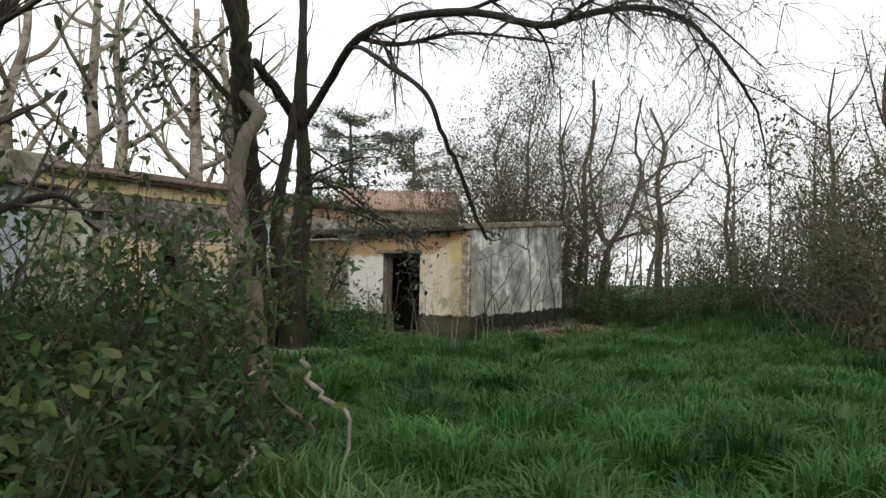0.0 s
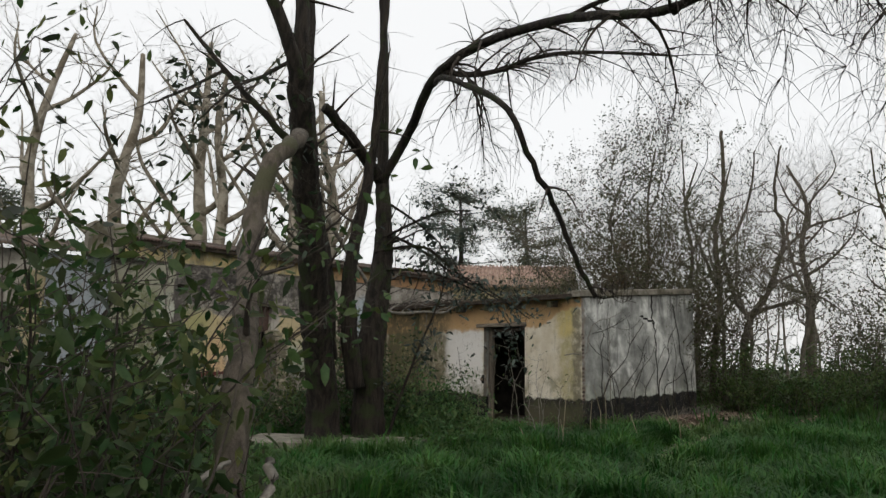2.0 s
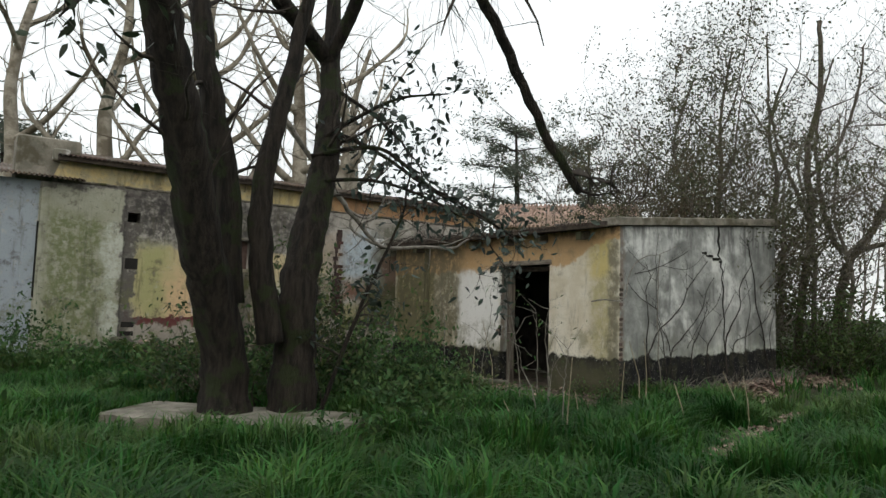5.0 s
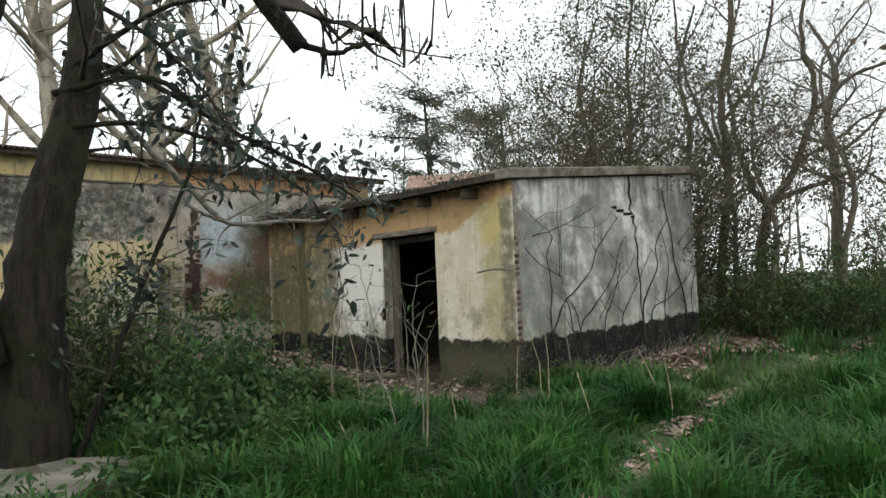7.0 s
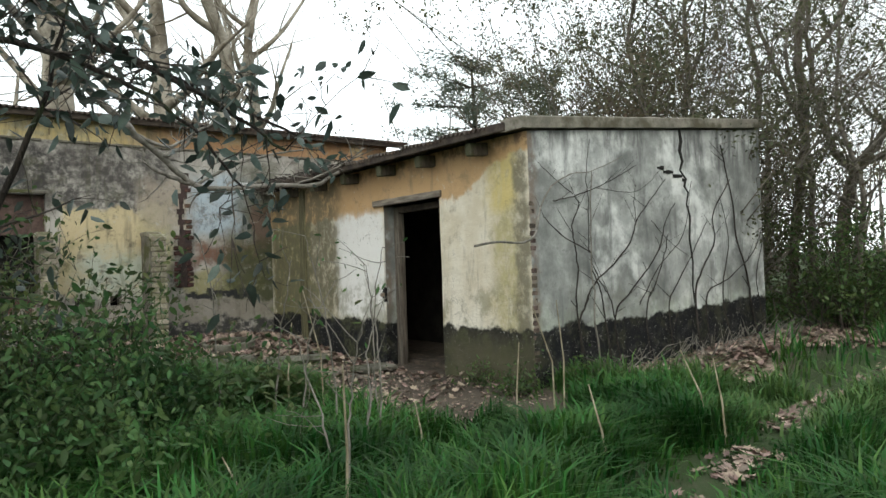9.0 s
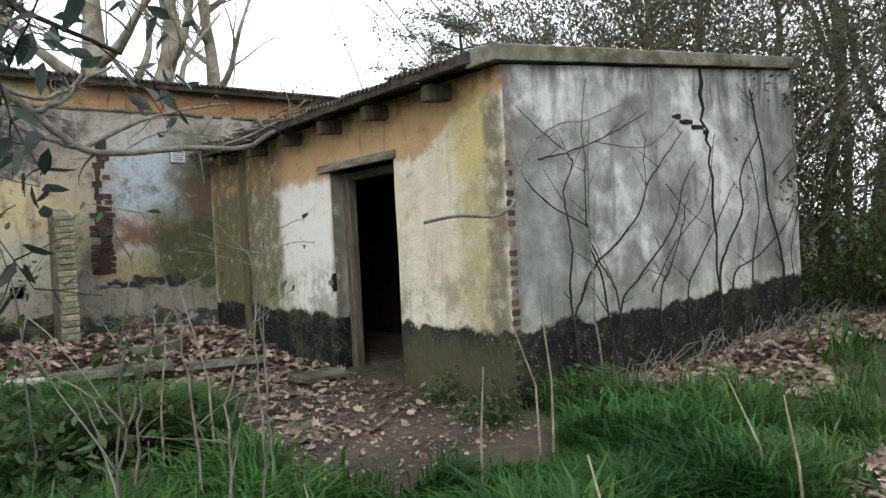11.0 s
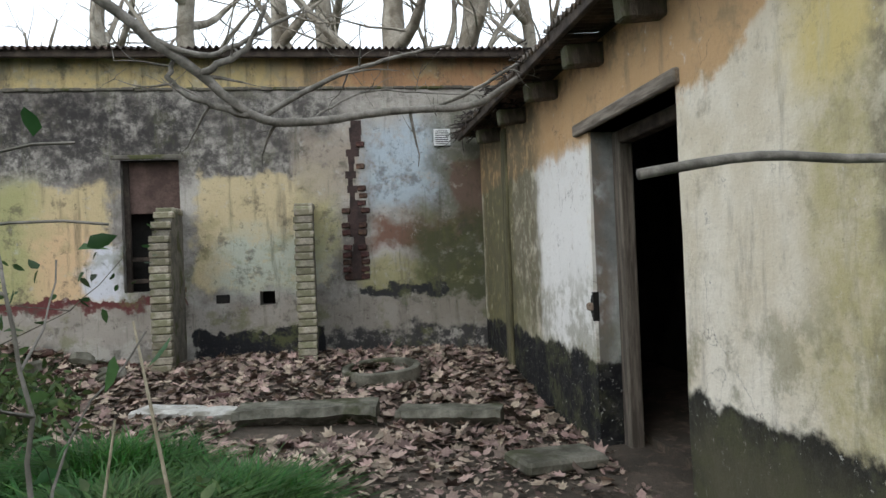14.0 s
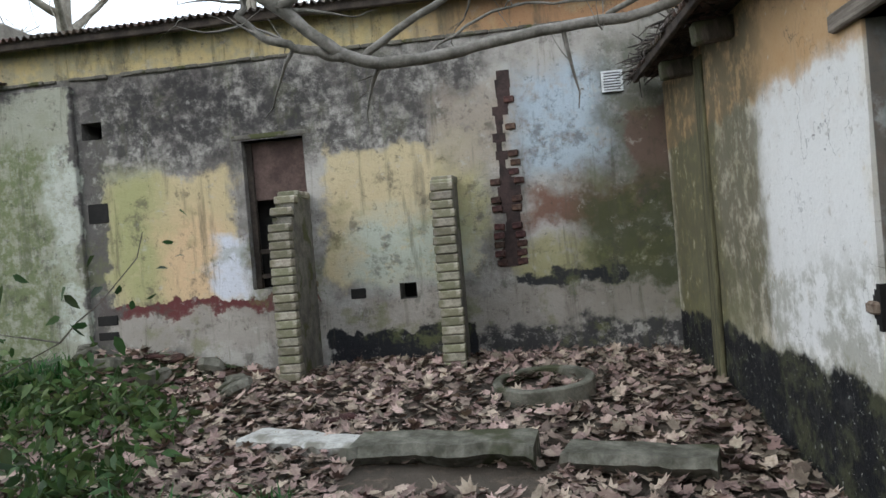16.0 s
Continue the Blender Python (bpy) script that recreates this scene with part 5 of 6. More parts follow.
# ---- background trees ----
def bare_tree(name, label, x, y, height, r0, seed, material, lean=(0.0, 0.0), forks=4, count=8, length=1.6, level=1, leaves=None, droop=-0.05):
    rand = random.Random(seed)
    z = float(ground_z(x, y)) - 0.1
    base = Vector((x, y, z))
    trunk = [base]
    for i in range(1, 6):
        trunk.append(base + Vector((lean[0] * i / 5 + rand.gauss(0, 0.12 * i * 0.4), lean[1] * i / 5 + rand.gauss(0, 0.12 * i * 0.4), height * 0.17 * i)))
    limbs = [(trunk, r0, r0 * 0.22)]
    for i in range(forks + 2):
        at = 0.26 + 0.6 * (i + rand.random()) / (forks + 2)
        j = min(4, int(at * 5))
        p = trunk[j].lerp(trunk[j + 1], at * 5 - j)
        w = 2.4 * i + rand.random()
        out, up = height * (0.12 + 0.16 * rand.random()) * (1.15 - 0.6 * at), height * (0.10 + 0.22 * rand.random())
        side = Vector((math.cos(w), math.sin(w), 0))
        limbs.append(([p, p + side * out * 0.35 + Vector((0, 0, up * 0.2)), p + side * out * 0.75 + Vector((rand.gauss(0, 0.2), rand.gauss(0, 0.2), up * 0.6)), p + side * out + Vector((rand.gauss(0, 0.3), rand.gauss(0, 0.3), up))],
                      r0 * (0.55 - 0.35 * at), r0 * 0.06))
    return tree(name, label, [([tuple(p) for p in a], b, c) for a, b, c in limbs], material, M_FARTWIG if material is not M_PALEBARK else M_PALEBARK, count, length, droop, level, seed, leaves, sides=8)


for i, (x, y, h, r) in enumerate(((-4.8, 14.3, 13, 0.34), (-2.0, 15.0, 15, 0.36), (-7.5, 15.5, 14, 0.3), (-0.6, 10.6, 12, 0.33), (1.2, 10.4, 12, 0.30), (-10.5, 14, 13, 0.3), (2.8, 13.5, 12, 0.28), (-2.9, 11.5, 12, 0.28))):
    bare_tree("plane_tree", "tall bare tree with pale mottled bark", x, y, h, r, 60 + i, M_PALEBARK, (rng.normal(0, 0.8), 0), 5, 8, 1.8)
for i, (x, y, h, r) in enumerate(((8.5, -1.2, 8, 0.08), (9.5, 3.0, 9, 0.12), (14, -2.5, 10, 0.11), (12.5, -6, 10, 0.13), (16, -8, 11, 0.2), (10, -9, 9, 0.10), (7.2, 0.4, 7, 0.07), (6.6, -0.6, 6.5, 0.06),
                                   (18, 2, 11, 0.2), (5.5, -12, 9, 0.12), (20, -13, 12, 0.2), (9.0, -14, 10, 0.14), (1.5, -13.5, 8, 0.09), (6.2, -7.0, 5.5, 0.05), (13.5, -11, 9, 0.12), (16.5, -4.5, 9, 0.12))):
    bare_tree("bare_tree", "bare tree with a mesh of thin twigs", x, y, h, r, 80 + i, M_LIMB if r > 0.1 else M_FARTWIG, (rng.normal(0, 0.5), rng.normal(0, 0.5)), 6, 13, 1.5, 1,
              (M_THICKET, 0.07, 0.14, 2, 0.4) if i in (4, 10, 13) else None)


tree("gnarled_tree", "dark gnarled bare tree beyond the gable's end", [
    ([(8.9, 0.7, -0.1), (8.91, 0.69, 0.9), (8.95, 0.58, 2.23), (9.04, 0.37, 2.85), (9.2, -0.03, 3.52), (9.38, -0.54, 5.14), (9.31, -0.35, 6.4), (9.39, -0.6, 8.0)], 0.15, 0.03),
    ([(9.0, 0.4, 2.8), (8.68, 0.71, 3.33), (8.58, 0.93, 4.73), (8.58, 0.93, 6.23), (8.73, 0.6, 7.7)], 0.08, 0.02),
    ([(9.06, 0.3, 2.95), (9.65, -0.39, 3.23), (9.89, -1.15, 3.41), (10.07, -1.85, 2.86)], 0.07, 0.015),
    ([(9.3, -0.3, 4.5), (9.86, -1.07, 5.46), (10.1, -1.95, 5.69), (10.26, -2.71, 6.03)], 0.06, 0.012),
    ([(9.22, -0.1, 3.75), (9.36, -0.82, 4.06), (9.6, -1.62, 4.58), (9.75, -2.25, 4.35)], 0.05, 0.012),
], M_LIMB, M_FARTWIG, 10, 1.3, 0.0, 1, 18.0, gnarl=0.08)
tree("ivy_tree", "slim pale trunk with ivy leaves in its crown", [
    ([(7.2, 0.8, -0.1), (7.21, 0.79, 1.06), (7.33, 0.54, 3.44), (7.31, 0.58, 5.06), (7.43, 0.33, 6.53), (7.44, 0.31, 8.2)], 0.10, 0.05),
    ([(7.33, 0.54, 3.44), (7.1, 0.9, 4.6), (6.9, 1.2, 6.0), (6.9, 1.3, 8.0)], 0.05, 0.02),
    ([(7.31, 0.58, 4.5), (7.7, 0.0, 5.4), (7.9, -0.3, 6.6), (8.0, -0.4, 7.6)], 0.05, 0.02),
], M_LIMB, M_FARTWIG, 10, 1.2, 0.0, 1, 19.0, (M_THICKET, 0.08, 0.12, 1, 0.35), gnarl=0.06)

for i, (x, y, h) in enumerate(((6.3, 2.2, 9.0), (6.6, 3.4, 8.5))):
    bare_tree("ivy_grown_tree", "tall slim tree thick with brown-green ivy leaves", x, y, h, 0.10, 140 + i, M_LIMB, (0.2, 0.1), 7, 12, 1.1, 1, (M_THICKET, 0.075, 0.16, 4, 0.6))


def bush(name, label, centres, material, size, per, seed, stems=M_TWIG, stem_r=0.012, category="bush", side=4, reach=9.0):
    """Stems rising from each centre (x, y, spread, height) with leaves along them."""
    rand = random.Random(seed)
    ob = empty(name, label, category)
    k, tips = Mesh(), []
    for x, y, spread, height, count in centres:
        for _ in range(count):
            bx, by = x + rand.gauss(0, spread * 0.4), y + rand.gauss(0, spread * 0.4)
            p = Vector((bx, by, float(ground_z(bx, by)) - 0.03))
            d = Vector((rand.gauss(0, 0.35), rand.gauss(0, 0.35), 1)).normalized()
            path = [p.copy()]
            ln = height * (0.5 + 0.6 * rand.random())
            for s in range(6):
                d = (d + Vector((rand.gauss(0, 0.18), rand.gauss(0, 0.18), -0.05))).normalized()
                p = p + d * ln / 6
                path.append(p.copy())
            rr = [stem_r * (1 - 0.8 * s / 6) for s in range(7)]
            k.tube(path, rr, 4, cap=False)
            tips.extend(path[1:])
            twigs(k, path, rr, side, min(reach, ln * 0.35), 0.02, 0, rand, tips, 0.9, 3)
    tagged(part("brush", k, stems, ob), kind="stuff")
    if per:
        v, t = leaf_arrays(tips, size, max(0.09, size * 1.2), per, np.random.default_rng(seed), oval=material in (M_LEAF, M_WEED) or category == "weeds")
        tagged(part("foliage", array_mesh("foliage", v, t, material), material, ob), kind="stuff")
    return ob


bush("undergrowth", "dense green undergrowth beside the walk's start", [(-12.2, -6.5, 0.7, 1.2, 22), (-11.4, -5.6, 0.8, 1.8, 30), (-10.9, -4.5, 0.8, 2.3, 40), (-12.0, -4.5, 1.0, 2.8, 40), (-10.8, -3.0, 1.0, 2.2, 24), (-9.6, -2.6, 0.7, 1.3, 12)],
     M_LEAF, 0.08, 3, 201)
bush("low_weeds", "broad-leaved weeds along the trampled grass", [(-11.2, -6.0, 0.5, 0.7, 14), (-10.4, -5.2, 0.5, 0.8, 12), (-8.8, -2.2, 0.8, 0.7, 12), (-5.2, 0.6, 0.8, 1.1, 18), (-4.6, 1.2, 0.8, 0.9, 14)], M_LEAF, 0.08, 2, 202, category="weeds")
bush("yard_weeds", "lush tangled green weeds before the doorway", [(-6.6, 4.4, 0.7, 0.7, 8), (-7.3, 5.4, 0.9, 1.0, 12), (-3.3, 0.9, 0.45, 0.7, 9), (-4.3, 0.6, 0.7, 0.8, 16), (-4.6, -0.9, 0.6, 0.6, 9), (-3.6, -0.2, 0.6, 0.6, 9), (-5.2, -1.6, 0.5, 0.5, 6), (-5.0, 1.0, 0.8, 0.9, 18), (-4.3, 1.7, 0.35, 0.45, 5), (-5.0, 2.0, 0.6, 0.8, 14), (-5.8, 2.6, 0.8, 0.8, 14), (-2.5, 1.1, 0.3, 0.45, 6)], M_WEED, 0.075, 4, 203, stems=M_LEAF, stem_r=0.006, category="weeds")
bush("brush_shrub", "tangled brown-green shrub behind the tree", [(-4.5, 1.35, 0.35, 1.9, 14), (-4.9, 1.0, 0.45, 1.9, 14), (-4.4, 0.7, 0.3, 1.4, 8), (-5.2, 1.6, 0.4, 2.3, 8), (-6.0, 1.2, 0.4, 1.6, 8)], M_LEAF, 0.07, 3, 213, stems=M_LIMB, stem_r=0.010, category="shrub", side=6)
bush("corner_weeds", "small green weeds at the annex corner", [(-0.25, -0.12, 0.25, 0.25, 14), (-0.15, 0.7, 0.15, 0.18, 8), (0.3, -0.35, 0.3, 0.25, 10)], M_BROAD, 0.045, 2, 208, stem_r=0.004, category="weeds")
bush("tall_weed", "tall feathery green weed among the undergrowth", [(-4.05, -0.3, 0.45, 1.15, 14), (-4.4, 0.3, 0.5, 1.0, 10), (-3.5, 0.4, 0.5, 0.9, 9)], M_WEED, 0.06, 5, 212, stems=M_LEAF, stem_r=0.006, category="weeds", side=7)
for i, (x, y, h, lx, ly) in enumerate(((-2.45, -0.9, 1.45, 0.1, 0.1), (-2.21, -0.49, 1.35, -0.05, 0.0), (-2.75, -1.2, 1.1, 0.2, 0.1), (-2.6, -0.6, 1.55, -0.15, 0.1), (-3.0, -0.7, 1.2, 0.25, 0.0),
                                       (-3.1, -1.4, 0.9, -0.1, 0.2), (-2.9, -0.1, 1.4, 0.1, -0.1), (-3.2, 0.2, 1.6, -0.1, 0.0), (-3.35, -2.0, 1.0, 0.1, 0.0))):
    z = float(ground_z(x, y))
    tree("sapling", "thin grey sapling with sparse leaves in the grass", [([(x, y, z - 0.05), (x + lx * 0.3, y + ly * 0.2, z + h * 0.4), (x + lx * 0.5, y + ly, z + h * 0.7), (x + lx * 1.3, y + ly, z + h)], 0.0085, 0.003)],
         M_GREYTWIG, M_GREYTWIG, 7, 0.4, 0.02, 0, 240.0 + i, (M_WEED, 0.05, 0.03, 1, 0.55), category="sapling", sides=6)["group"] = "saplings before the doorway"
bush("roof_thicket", "tall ivy-grown thicket rising behind the gable", [(5.5, 1.2, 0.6, 6.8, 26), (6.0, 2.4, 0.8, 8.0, 36), (5.4, 3.6, 0.7, 7.0, 26), (5.3, 5.2, 0.6, 6.6, 18), (6.7, 0.3, 0.7, 2.6, 8)], M_THICKET, 0.065, 9, 205, stems=M_FARTWIG, stem_r=0.022, category="thicket", side=9, reach=1.0)
bush("low_thicket", "dense olive-brown thicket leaning over the gable top", [(5.2, 0.9, 0.5, 5.4, 34), (5.3, 2.0, 0.6, 5.8, 44), (5.6, 3.2, 0.6, 5.4, 30)], M_THICKET, 0.065, 9, 211, stems=M_FARTWIG, stem_r=0.016, category="thicket", side=9, reach=0.8)
bush("hedge", "tangled hedge beyond the leaf path", [(5.9, -0.6, 0.6, 1.8, 26), (7.5, -1.6, 1.2, 1.6, 30), (9.5, -2.5, 1.6, 1.8, 36), (12, -4, 2.0, 2.0, 40), (14, -8, 2.5, 2.2, 40), (10, -11, 2.5, 2.0, 40), (5, -14, 2.5, 2.2, 36), (16, 0, 2, 2.2, 30)],
     M_BROAD, 0.075, 6, 206, stem_r=0.014, category="hedge")
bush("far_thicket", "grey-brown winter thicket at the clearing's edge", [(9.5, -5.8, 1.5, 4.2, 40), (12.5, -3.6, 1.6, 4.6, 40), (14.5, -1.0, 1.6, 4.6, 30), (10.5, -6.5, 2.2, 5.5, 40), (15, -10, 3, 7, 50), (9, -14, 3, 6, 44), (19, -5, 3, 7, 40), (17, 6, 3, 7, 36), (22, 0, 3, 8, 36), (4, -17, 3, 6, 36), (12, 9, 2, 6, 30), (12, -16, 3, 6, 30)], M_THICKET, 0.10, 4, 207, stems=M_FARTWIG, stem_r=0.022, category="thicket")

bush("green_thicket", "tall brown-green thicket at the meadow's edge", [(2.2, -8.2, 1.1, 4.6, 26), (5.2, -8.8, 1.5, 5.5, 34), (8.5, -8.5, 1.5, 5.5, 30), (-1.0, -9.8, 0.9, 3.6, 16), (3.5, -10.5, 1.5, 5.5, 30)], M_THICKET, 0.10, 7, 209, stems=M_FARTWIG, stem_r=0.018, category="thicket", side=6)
bush("yard_edge_weeds", "low broad-leaved weeds among dry leaves and rubble", [(-3.9, 3.4, 0.4, 0.35, 4), (-4.5, 3.8, 0.6, 0.4, 6), (-5.2, 4.6, 0.7, 0.5, 10), (-6.0, 5.0, 0.8, 0.5, 12), (-4.6, 4.9, 0.6, 0.4, 7)], M_BROAD, 0.10, 2, 210, stems=M_LEAF, stem_r=0.005, category="weeds")


def pine(x, y, h, seed):
    rand = random.Random(seed)
    ob = empty("pine_tree", "dark layered pine rising behind the roofs", "pine tree")
    k, tips = Mesh(), []
    k.tube([(x, y, 0), (x + 0.3, y, h * 0.5), (x, y, h)], [0.3, 0.22, 0.06], 8)
    for lv in range(6):
        z = h * (0.52 + 0.088 * lv)
        for _ in range(6):
            w = rand.random() * 6.28
            ln = (5.4 - 0.25 * lv - 1.4 * (lv == 5)) * (0.45 + 0.6 * rand.random())
            path = [Vector((x, y, z)) + Vector((math.cos(w) * ln * s / 4, math.sin(w) * ln * s / 4, 0.10 * s)) for s in range(5)]
            k.tube(path, [0.05, 0.04, 0.03, 0.02, 0.01], 4, cap=False)
            tips += path[1:] + [p + Vector((rand.gauss(0, 0.3), rand.gauss(0, 0.3), 0.1)) for p in path[2:] for _ in range(4)]
    part("trunk", k, M_BARK, ob)
    v, t = leaf_arrays(tips, 0.24, 0.2, 17, np.random.default_rng(seed), 0.6, 0.25)
    part("foliage", array_mesh("foliage", v, t, M_NEEDLE), M_NEEDLE, ob)


pine(20.5, 25.0, 13.0, 301)
pine(25.0, 23.0, 12.0, 302)
pine(-6.5, 29.0, 8.5, 303)


# ---- far woods ----
def woods():
    r = np.random.default_rng(55)
    k = Mesh()
    for _ in range(420):
        w, d = r.random() * 6.283, 28 + 45 * r.random()
        x, y = d * math.cos(w), d * math.sin(w)
        h = 5 + 6 * r.random()
        a = Vector((x, y, -0.2))
        b = a + Vector((r.normal(0, 0.6), r.normal(0, 0.6), h))
        k.tube([a, a.lerp(b, 0.5) + Vector((r.normal(0, 0.2), r.normal(0, 0.2), 0)), b], [0.12, 0.08, 0.02], 5, cap=False)
        for _ in range(7):
            t = 0.3 + 0.65 * r.random()
            p = a.lerp(b, t)
            q = p + Vector((r.normal(0, 1.1), r.normal(0, 1.1), 0.9 + r.random()))
            k.tube([p, p.lerp(q, 0.5) + Vector((0, 0, 0.1)), q], [0.04, 0.025, 0.008], 3, cap=False)
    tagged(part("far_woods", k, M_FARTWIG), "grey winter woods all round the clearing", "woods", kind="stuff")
    pts = []
    for _ in range(9000):
        w, d = r.random() * 6.283, 27 + 30 * r.random()
        pts.append((d * math.cos(w), d * math.sin(w), 0.3 + 2.6 * r.random() ** 1.5))
    v, t = leaf_arrays(pts, 0.3, 0.4, 2, r)
    tagged(new("far_scrub", array_mesh("far_scrub", v, t, M_DARKLEAF)), "low dark scrub under the far woods", "scrub", kind="stuff")


woods()


# ---- grass and litter ----
def path_distance(x, y):
    d = np.full(len(x), 99.0)
    for (ax, ay), (bx, by) in zip(PATH[:-1], PATH[1:]):
        ux, uy = bx - ax, by - ay
        t = np.clip(((x - ax) * ux + (y - ay) * uy) / (ux * ux + uy * uy), 0, 1)
        d = np.minimum(d, np.hypot(x - ax - t * ux, y - ay - t * uy))
    return d


def bare(x, y):
    """Where no grass grows: 1 in the yard, by the gable, on the path and inside."""
    yard = ((x > -3.0) & (x < 0.4) & (y > 0.3 + 0.5 * np.sin(x * 2.1)) & (y < 7.2)) | ((x > -5.8) & (x < 0) & (y > 2.5 + 0.3 * np.sin(3 * x)) & (y < 7.2))
    side = (x > 0.7) & (x < 6.2) & (y > -1.15 + 0.25 * np.sin(2.3 * x)) & (y < 0.3)
    front = (x > -2.0 + 0.15 * np.sin(5 * y)) & (x < 0.15) & (y > -1.0 + 0.5 * smoothstep(-0.9, 0.1, x) + 0.14 * np.sin(4 * x)) & (y < 1)
    inside = (x > -0.1) & (x < 4.9) & (y > -0.05) & (y < 7)
    behind = y > 6.3
    u, v = 0.679 * (x + 7.25) - 0.735 * (y - 0.42), 0.735 * (x + 7.25) + 0.679 * (y - 0.42)
    tree_foot = (np.hypot(x + 5.9, y + 0.1) < 0.75) | ((u > -0.1) & (u < 2.6) & (v > -0.22) & (v < 0.95))
    tuft = (np.hypot((x + 2.65) / 0.75, (y - 1.4) / 0.85) < 1) | (np.hypot((x + 2.9) / 0.3, (y - 2.9) / 0.3) < 1)
    yard = yard & ~tuft
    return yard | side | front | inside | behind | tree_foot | (path_distance(x, y) < 0.11 + 0.06 * np.sin(3.1 * x))


def mounds(x, y, cell, salt):
    """For each place: how high its tussock stands there, and the way out of the tussock's middle."""
    ix, iy = np.floor(x / cell), np.floor(y / cell)
    best, bx, by, bs = np.full(len(x), 9.0), np.zeros(len(x)), np.zeros(len(x)), np.zeros(len(x))
    for i in (-1, 0, 1):
        for j in (-1, 0, 1):
            a, b = ix + i, iy + j
            h = np.modf(np.abs(np.sin(a * 12.99 + b * 78.23 + salt)) * 4375.85)[0]
            g = np.modf(np.abs(np.sin(a * 39.35 + b * 11.14 + salt)) * 2463.63)[0]
            cx, cy, size = (a + 0.1 + 0.8 * h) * cell, (b + 0.1 + 0.8 * g) * cell, 0.45 + 0.75 * np.modf(h * 7 + g * 3)[0]
            d = np.hypot(x - cx, y - cy) / (cell * 0.8 * size)
            near = d < best
            best, bs = np.where(near, d, best), np.where(near, size, bs)
            bx, by = np.where(near, x - cx, bx), np.where(near, y - cy, by)
    m = np.clip(1 - best * best, 0, 1) * bs
    ln = np.hypot(bx, by) + 1e-6
    return m, bx / ln * np.minimum(best, 1), by / ln * np.minimum(best, 1)


def grass(name, label, count, box, height, blades, seed, spread=0.05, width=0.0042, cell=0.62):
    r = np.random.default_rng(seed)
    x, y = box[0] + (box[1] - box[0]) * r.random(count), box[2] + (box[3] - box[2]) * r.random(count)
    keep = ~bare(x, y)
    x, y = x[keep], y[keep]
    m, ox, oy = mounds(x, y, cell, 3.0)
    m2, _, _ = mounds(x, y, cell * 0.45, 8.0)
    lump = np.array([noise.noise((u * 0.55, w * 0.55, seed)) for u, w in zip(x, y)])
    keep = r.random(len(x)) < 0.22 + 1.2 * m + 0.3 * m2
    x, y, m, ox, oy, lump, m2 = x[keep], y[keep], m[keep], ox[keep], oy[keep], lump[keep], m2[keep]
    h = np.clip(height * (0.2 + 0.9 * m + 0.2 * m2 + 0.3 * lump + 0.12 * r.random(len(x))) * smoothstep(-0.05, 0.55, path_distance(x, y)), 0.05, height * 1.35)
    n = len(x) * blades
    X, Y, H = np.repeat(x, blades), np.repeat(y, blades), np.repeat(h, blades) * (0.55 + 0.55 * r.random(n))
    X, Y = X + r.normal(0, spread, n), Y + r.normal(0, spread, n)
    Z = ground_z(X, Y) - 0.02
    w = r.random(n) * 6.283
    dx, dy = np.cos(w) * 0.75 + np.repeat(ox, blades), np.sin(w) * 0.75 + np.repeat(oy, blades)
    ln = np.hypot(dx, dy) + 1e-6
    dx, dy = dx / ln, dy / ln
    out = H * (0.3 + 0.9 * r.random(n)) * np.minimum(ln, 1.3)
    wd = width * (0.8 + 0.9 * r.random(n))
    sx, sy = -dy * wd, dx * wd
    v = np.stack([np.stack([X - sx, Y - sy, Z], 1), np.stack([X + sx, Y + sy, Z], 1),
                  np.stack([X + dx * out * 0.35 - sx, Y + dy * out * 0.35 - sy, Z + H * 0.68], 1), np.stack([X + dx * out * 0.35 + sx, Y + dy * out * 0.35 + sy, Z + H * 0.68], 1),
                  np.stack([X + dx * out, Y + dy * out, Z + H * 0.82], 1)], 1).reshape(-1, 3)
    b = np.arange(n)[:, None] * 5
    tris = np.concatenate([b + [0, 1, 3], b + [0, 3, 2], b + [2, 3, 4]], 1).reshape(-1, 3)
    tagged(new(name, array_mesh(name, v, tris, M_GRASS)), label, "grass", kind="stuff")


grass("grass", "long soft green grass in uneven tussocks", 33000, (-14.5, 1.5, -10.8, 3.4), 0.38, 9, 501, 0.055, 0.0052)
grass("far_grass", "green grass at the clearing's edge", 11500, (-8, 16, -16, 1.5), 0.40, 6, 502, 0.12, 0.0075)
grass("wing_grass", "green grass before the low wing", 6500, (-14, -3.5, 1.5, 6.2), 0.28, 8, 503)


grass("tussock", "thick tussock of green grass beside the yard", 4200, (-3.5, -1.9, 0.5, 2.6), 0.40, 10, 504)
grass("corner_grass", "thick green grass beside the annex corner", 2600, (-1.9, 1.2, -2.3, -0.55), 0.28, 10, 505)


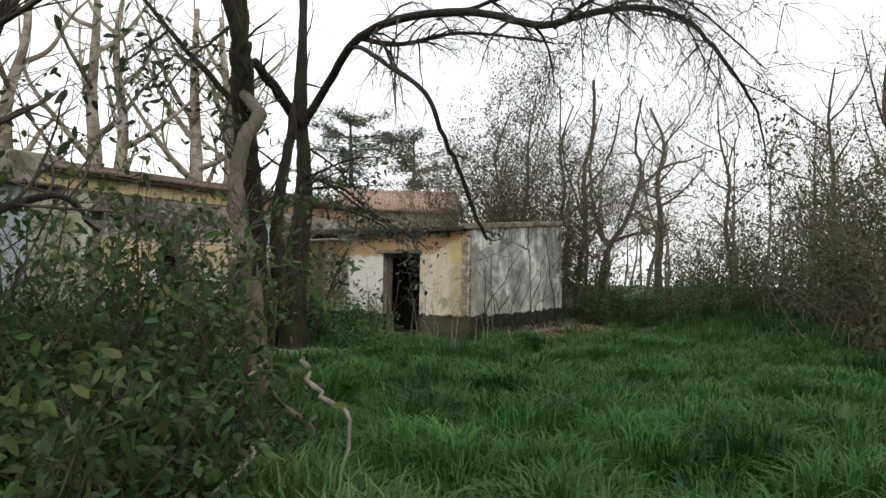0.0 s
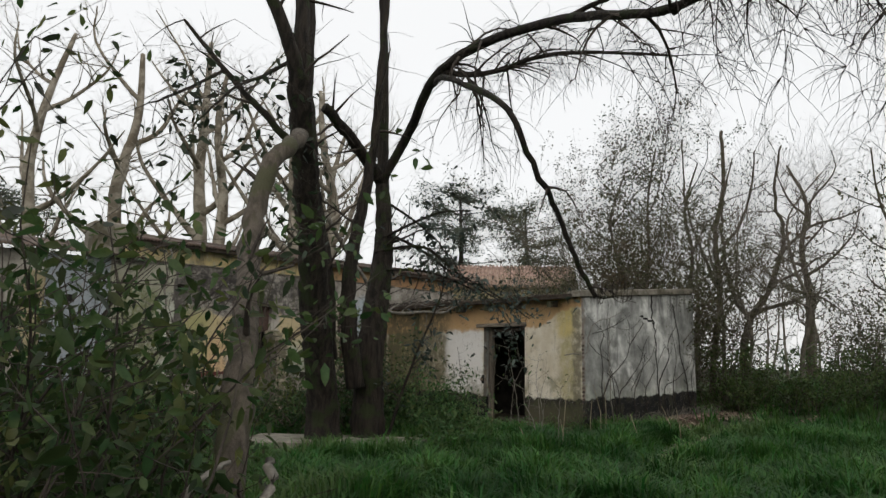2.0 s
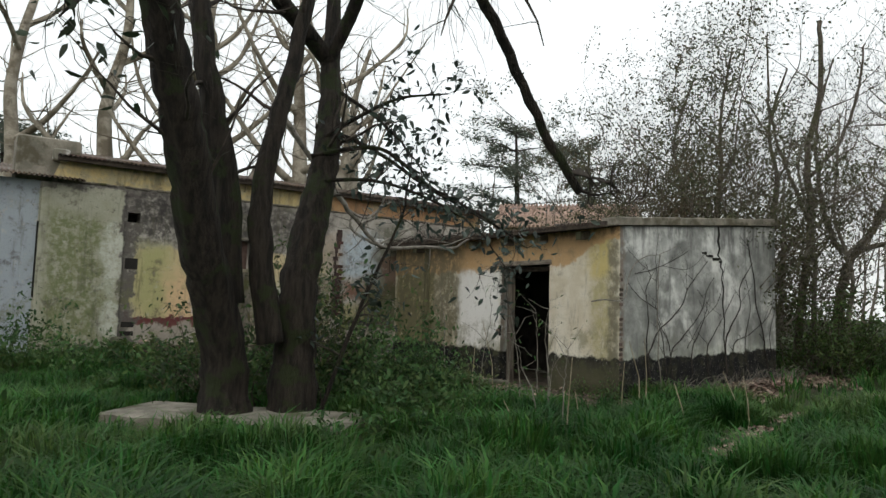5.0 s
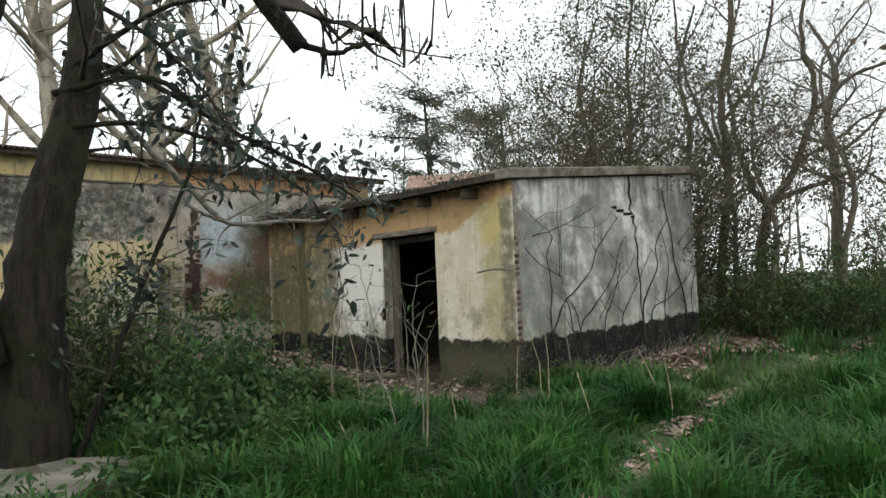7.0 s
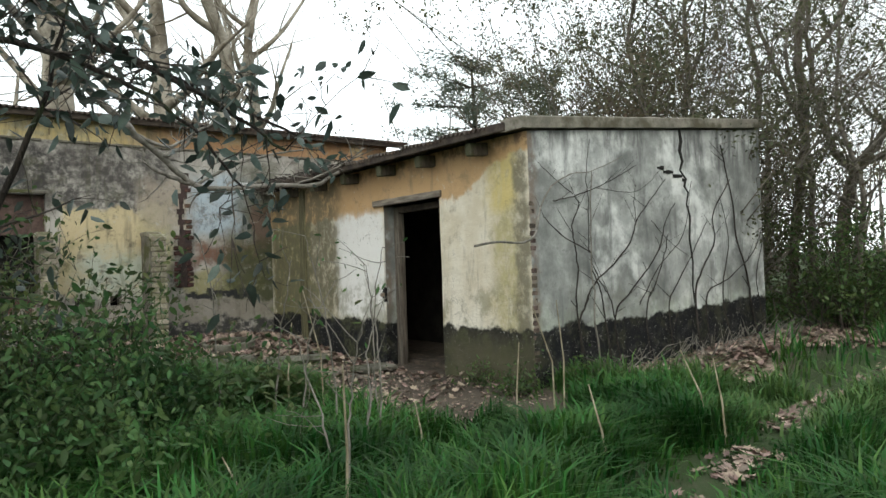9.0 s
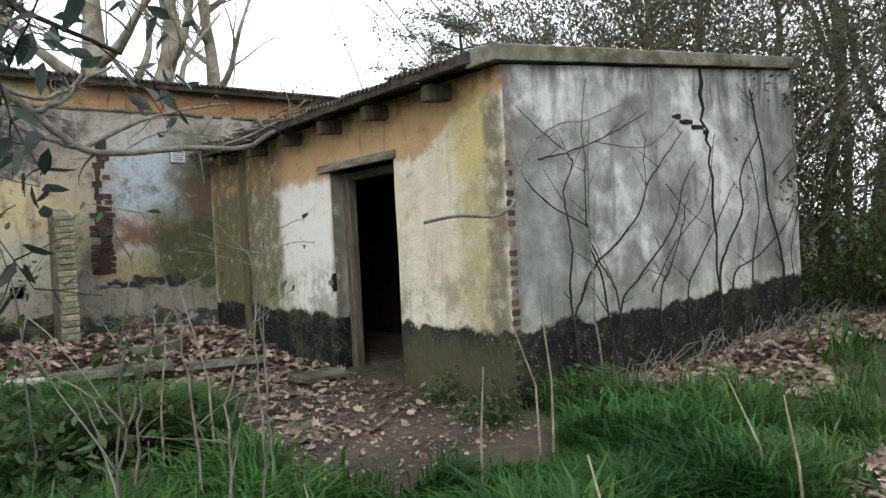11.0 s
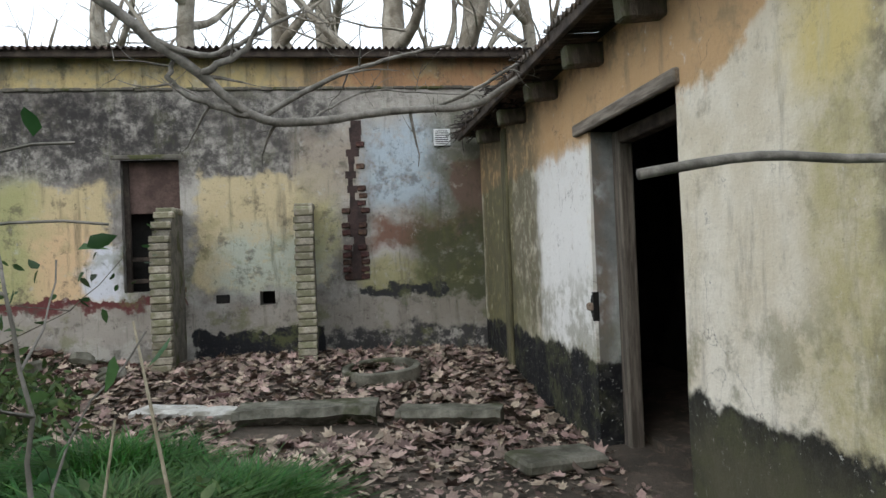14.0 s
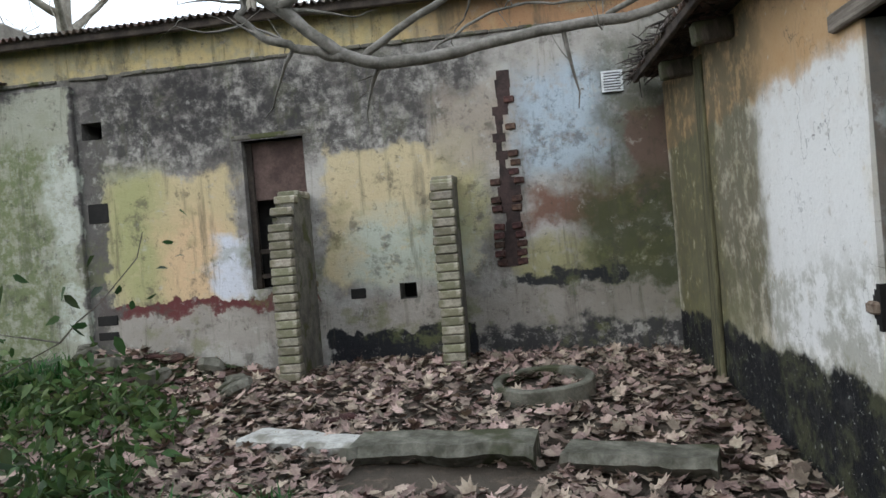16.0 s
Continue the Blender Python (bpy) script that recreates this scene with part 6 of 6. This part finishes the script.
def litter(name, label, count, where, seed, size=0.10, lift=0.03):
    """Curled dry plane leaves lying on the ground."""
    r = np.random.default_rng(seed)
    x, y = where(r, count)
    n = len(x)
    z = ground_z(x, y) + lift * r.random(n)
    w, s = r.random(n) * 6.283, size * (0.5 + 0.8 * r.random(n))
    tx, ty, curl = r.normal(0, 0.35, n), r.normal(0, 0.35, n), 0.10 + 0.3 * r.random(n)
    lobes = np.array([(1.0, 0.0), (0.55, 0.22), (0.75, 0.62), (0.25, 0.42), (0.0, 0.6), (-0.35, 0.25), (-0.55, 0.0), (-0.35, -0.25), (0.0, -0.6), (0.25, -0.42), (0.75, -0.62), (0.55, -0.22)]) * 0.62
    pts = np.concatenate([[[0, 0]], lobes])
    m = len(pts)
    u, vv = pts[:, 0][None] * s[:, None], pts[:, 1][None] * s[:, None]
    hz = (curl[:, None] * (u * u + vv * vv) / s[:, None] * 1.6 + tx[:, None] * u + ty[:, None] * vv)
    gx = x[:, None] + np.cos(w)[:, None] * u - np.sin(w)[:, None] * vv
    gy = y[:, None] + np.sin(w)[:, None] * u + np.cos(w)[:, None] * vv
    v = np.stack([gx, gy, z[:, None] + np.maximum(hz, -0.01) + 0.006], 2).reshape(-1, 3)
    fan = np.array([(0, i, i % (m - 1) + 1) for i in range(1, m)])
    tris = (np.arange(n)[:, None, None] * m + fan[None]).reshape(-1, 3)
    tagged(new(name, array_mesh(name, v, tris, M_DRYLEAF)), label, "dry leaves", kind="stuff")


def yard_spots(r, n):
    x, y = -6.0 + 5.95 * r.random(n), 0.4 + 6.0 * r.random(n)
    keep = (r.random(n) < 0.12 + 0.88 * smoothstep(1.8, 3.2, y + 0.35 * np.sin(x * 2.2))) & (y < 6.42) & ((x > -3.4) | (y > 2.4)) & ((x > -4.8) | (r.random(n) < 0.6)) & ~((x > -2.62) & (x < -1.45) & (np.abs(y - 3.68 + 0.14 * (x + 2.0)) < 0.2))
    return x[keep], y[keep]


def side_spots(r, n):
    x, y = 0.5 + 7 * r.random(n), -1.5 + 1.4 * r.random(n)
    keep = y > -1.2 + 0.3 * np.sin(2.3 * x)
    return x[keep], y[keep]


def path_spots(r, n):
    i = r.integers(0, len(PATH) - 1, n)
    a, b = np.array(PATH)[i], np.array(PATH)[i + 1]
    t = r.random((n, 1))
    p = a + (b - a) * t + r.normal(0, 0.08, (n, 2))
    keep = np.sin(p[:, 0] * 5.0) + 0.8 * np.sin(p[:, 0] * 2.3) > -0.5
    return p[keep, 0], p[keep, 1]


litter("dry_leaves", "thick brown dry leaves covering the yard", 14000, yard_spots, 601, 0.10, 0.05)
litter("gable_leaves", "brown dry leaves along the gable's foot", 5200, side_spots, 602, 0.085)
litter("path_leaves", "pale dry leaves on the narrow path", 1100, path_spots, 603, 0.075)

# dry stalks in the grass
k = Mesh()
rand = random.Random(9)
for x, y, h in [(-0.65, -0.9, 1.0), (-0.6, -0.96, 1.05), (-2.22, 0.38, 1.2), (-2.5, 0.5, 0.9), (-3.43, -2.14, 0.9)] + [(-4.5 + 4.5 * rand.random(), -2.5 + 3.0 * rand.random(), 0.35 + 0.55 * rand.random()) for _ in range(6)]:
    z = float(ground_z(x, y)) - 0.03
    dx, dy = rand.gauss(0, 0.07), rand.gauss(0, 0.07)
    k.tube([(x, y, z), (x + dx * 0.1, y + dy * 0.4, z + h * 0.5), (x + dx * 1.5, y + dy * 1.5, z + h)], [0.009, 0.007, 0.004], 5, cap=False)
tagged(part("dry_stalks", k, M_STALK), "thin pale dry stalks standing in the grass", "stalks", kind="stuff")


def debris(r, n):
    x, y = -2.9 + 3.6 * r.random(n), -0.5 + 3.4 * r.random(n)
    keep = bare(x, y) & (x < -0.05)
    return x[keep], y[keep]


litter("leaf_crumbs", "pale crumbs of leaf and plaster on the trodden earth", 3600, debris, 604, 0.035, 0.01)
litter("pale_leaves", "small heap of pale dry leaves on the earth", 150, lambda r, n: (-1.72 + r.normal(0, 0.2, n), 0.62 + r.normal(0, 0.13, n)), 605, 0.09, 0.03)
k = Mesh()
rand = random.Random(78)
for _ in range(420):
    y = 2.9 + 3.4 * rand.random() ** 0.8
    p = Vector((-0.37 + 0.35 * rand.random(), y, EAVE + 0.02 + 0.12 * rand.random()))
    w, ln = rand.random() * 6.28, 0.1 + 0.3 * rand.random() * (0.4 + 0.6 * (y - 2.9) / 3.4)
    fall = 0.25 - 0.6 * rand.random()
    mid = p + Vector((math.cos(w) * ln * 0.4, math.sin(w) * ln * 0.5, 0.3 * fall * ln))
    k.tube([p, mid, mid + Vector((math.cos(w + 0.4) * ln * 0.3, math.sin(w + 0.4) * ln * 0.5, fall * ln))], [0.008, 0.006, 0.003], 4, cap=False)
tagged(part("eave_debris", k, M_TWIG), "tangled dead twigs caught along the annex eave", "twigs", kind="stuff")
k = Mesh()
rand = random.Random(77)
for _ in range(130):
    x, y = 0.4 + 4.6 * rand.random(), -0.08 - 0.55 * rand.random() ** 1.5
    z = float(ground_z(x, y))
    w, ln = rand.random() * 6.28, 0.2 + 0.45 * rand.random()
    p = Vector((x, y, z))
    mid = p + Vector((math.cos(w) * ln * 0.5, -abs(math.sin(w)) * ln * 0.3, 0.05 + 0.2 * rand.random()))
    end = p + Vector((math.cos(w) * ln, -abs(math.sin(w)) * ln * 0.6, 0.02 + 0.35 * rand.random()))
    k.tube([p, mid, end], [0.006, 0.005, 0.002], 4, cap=False)
tagged(part("dead_twigs", k, M_GREYTWIG), "dead grey twigs and roots along the gable foot", "twigs", kind="stuff")
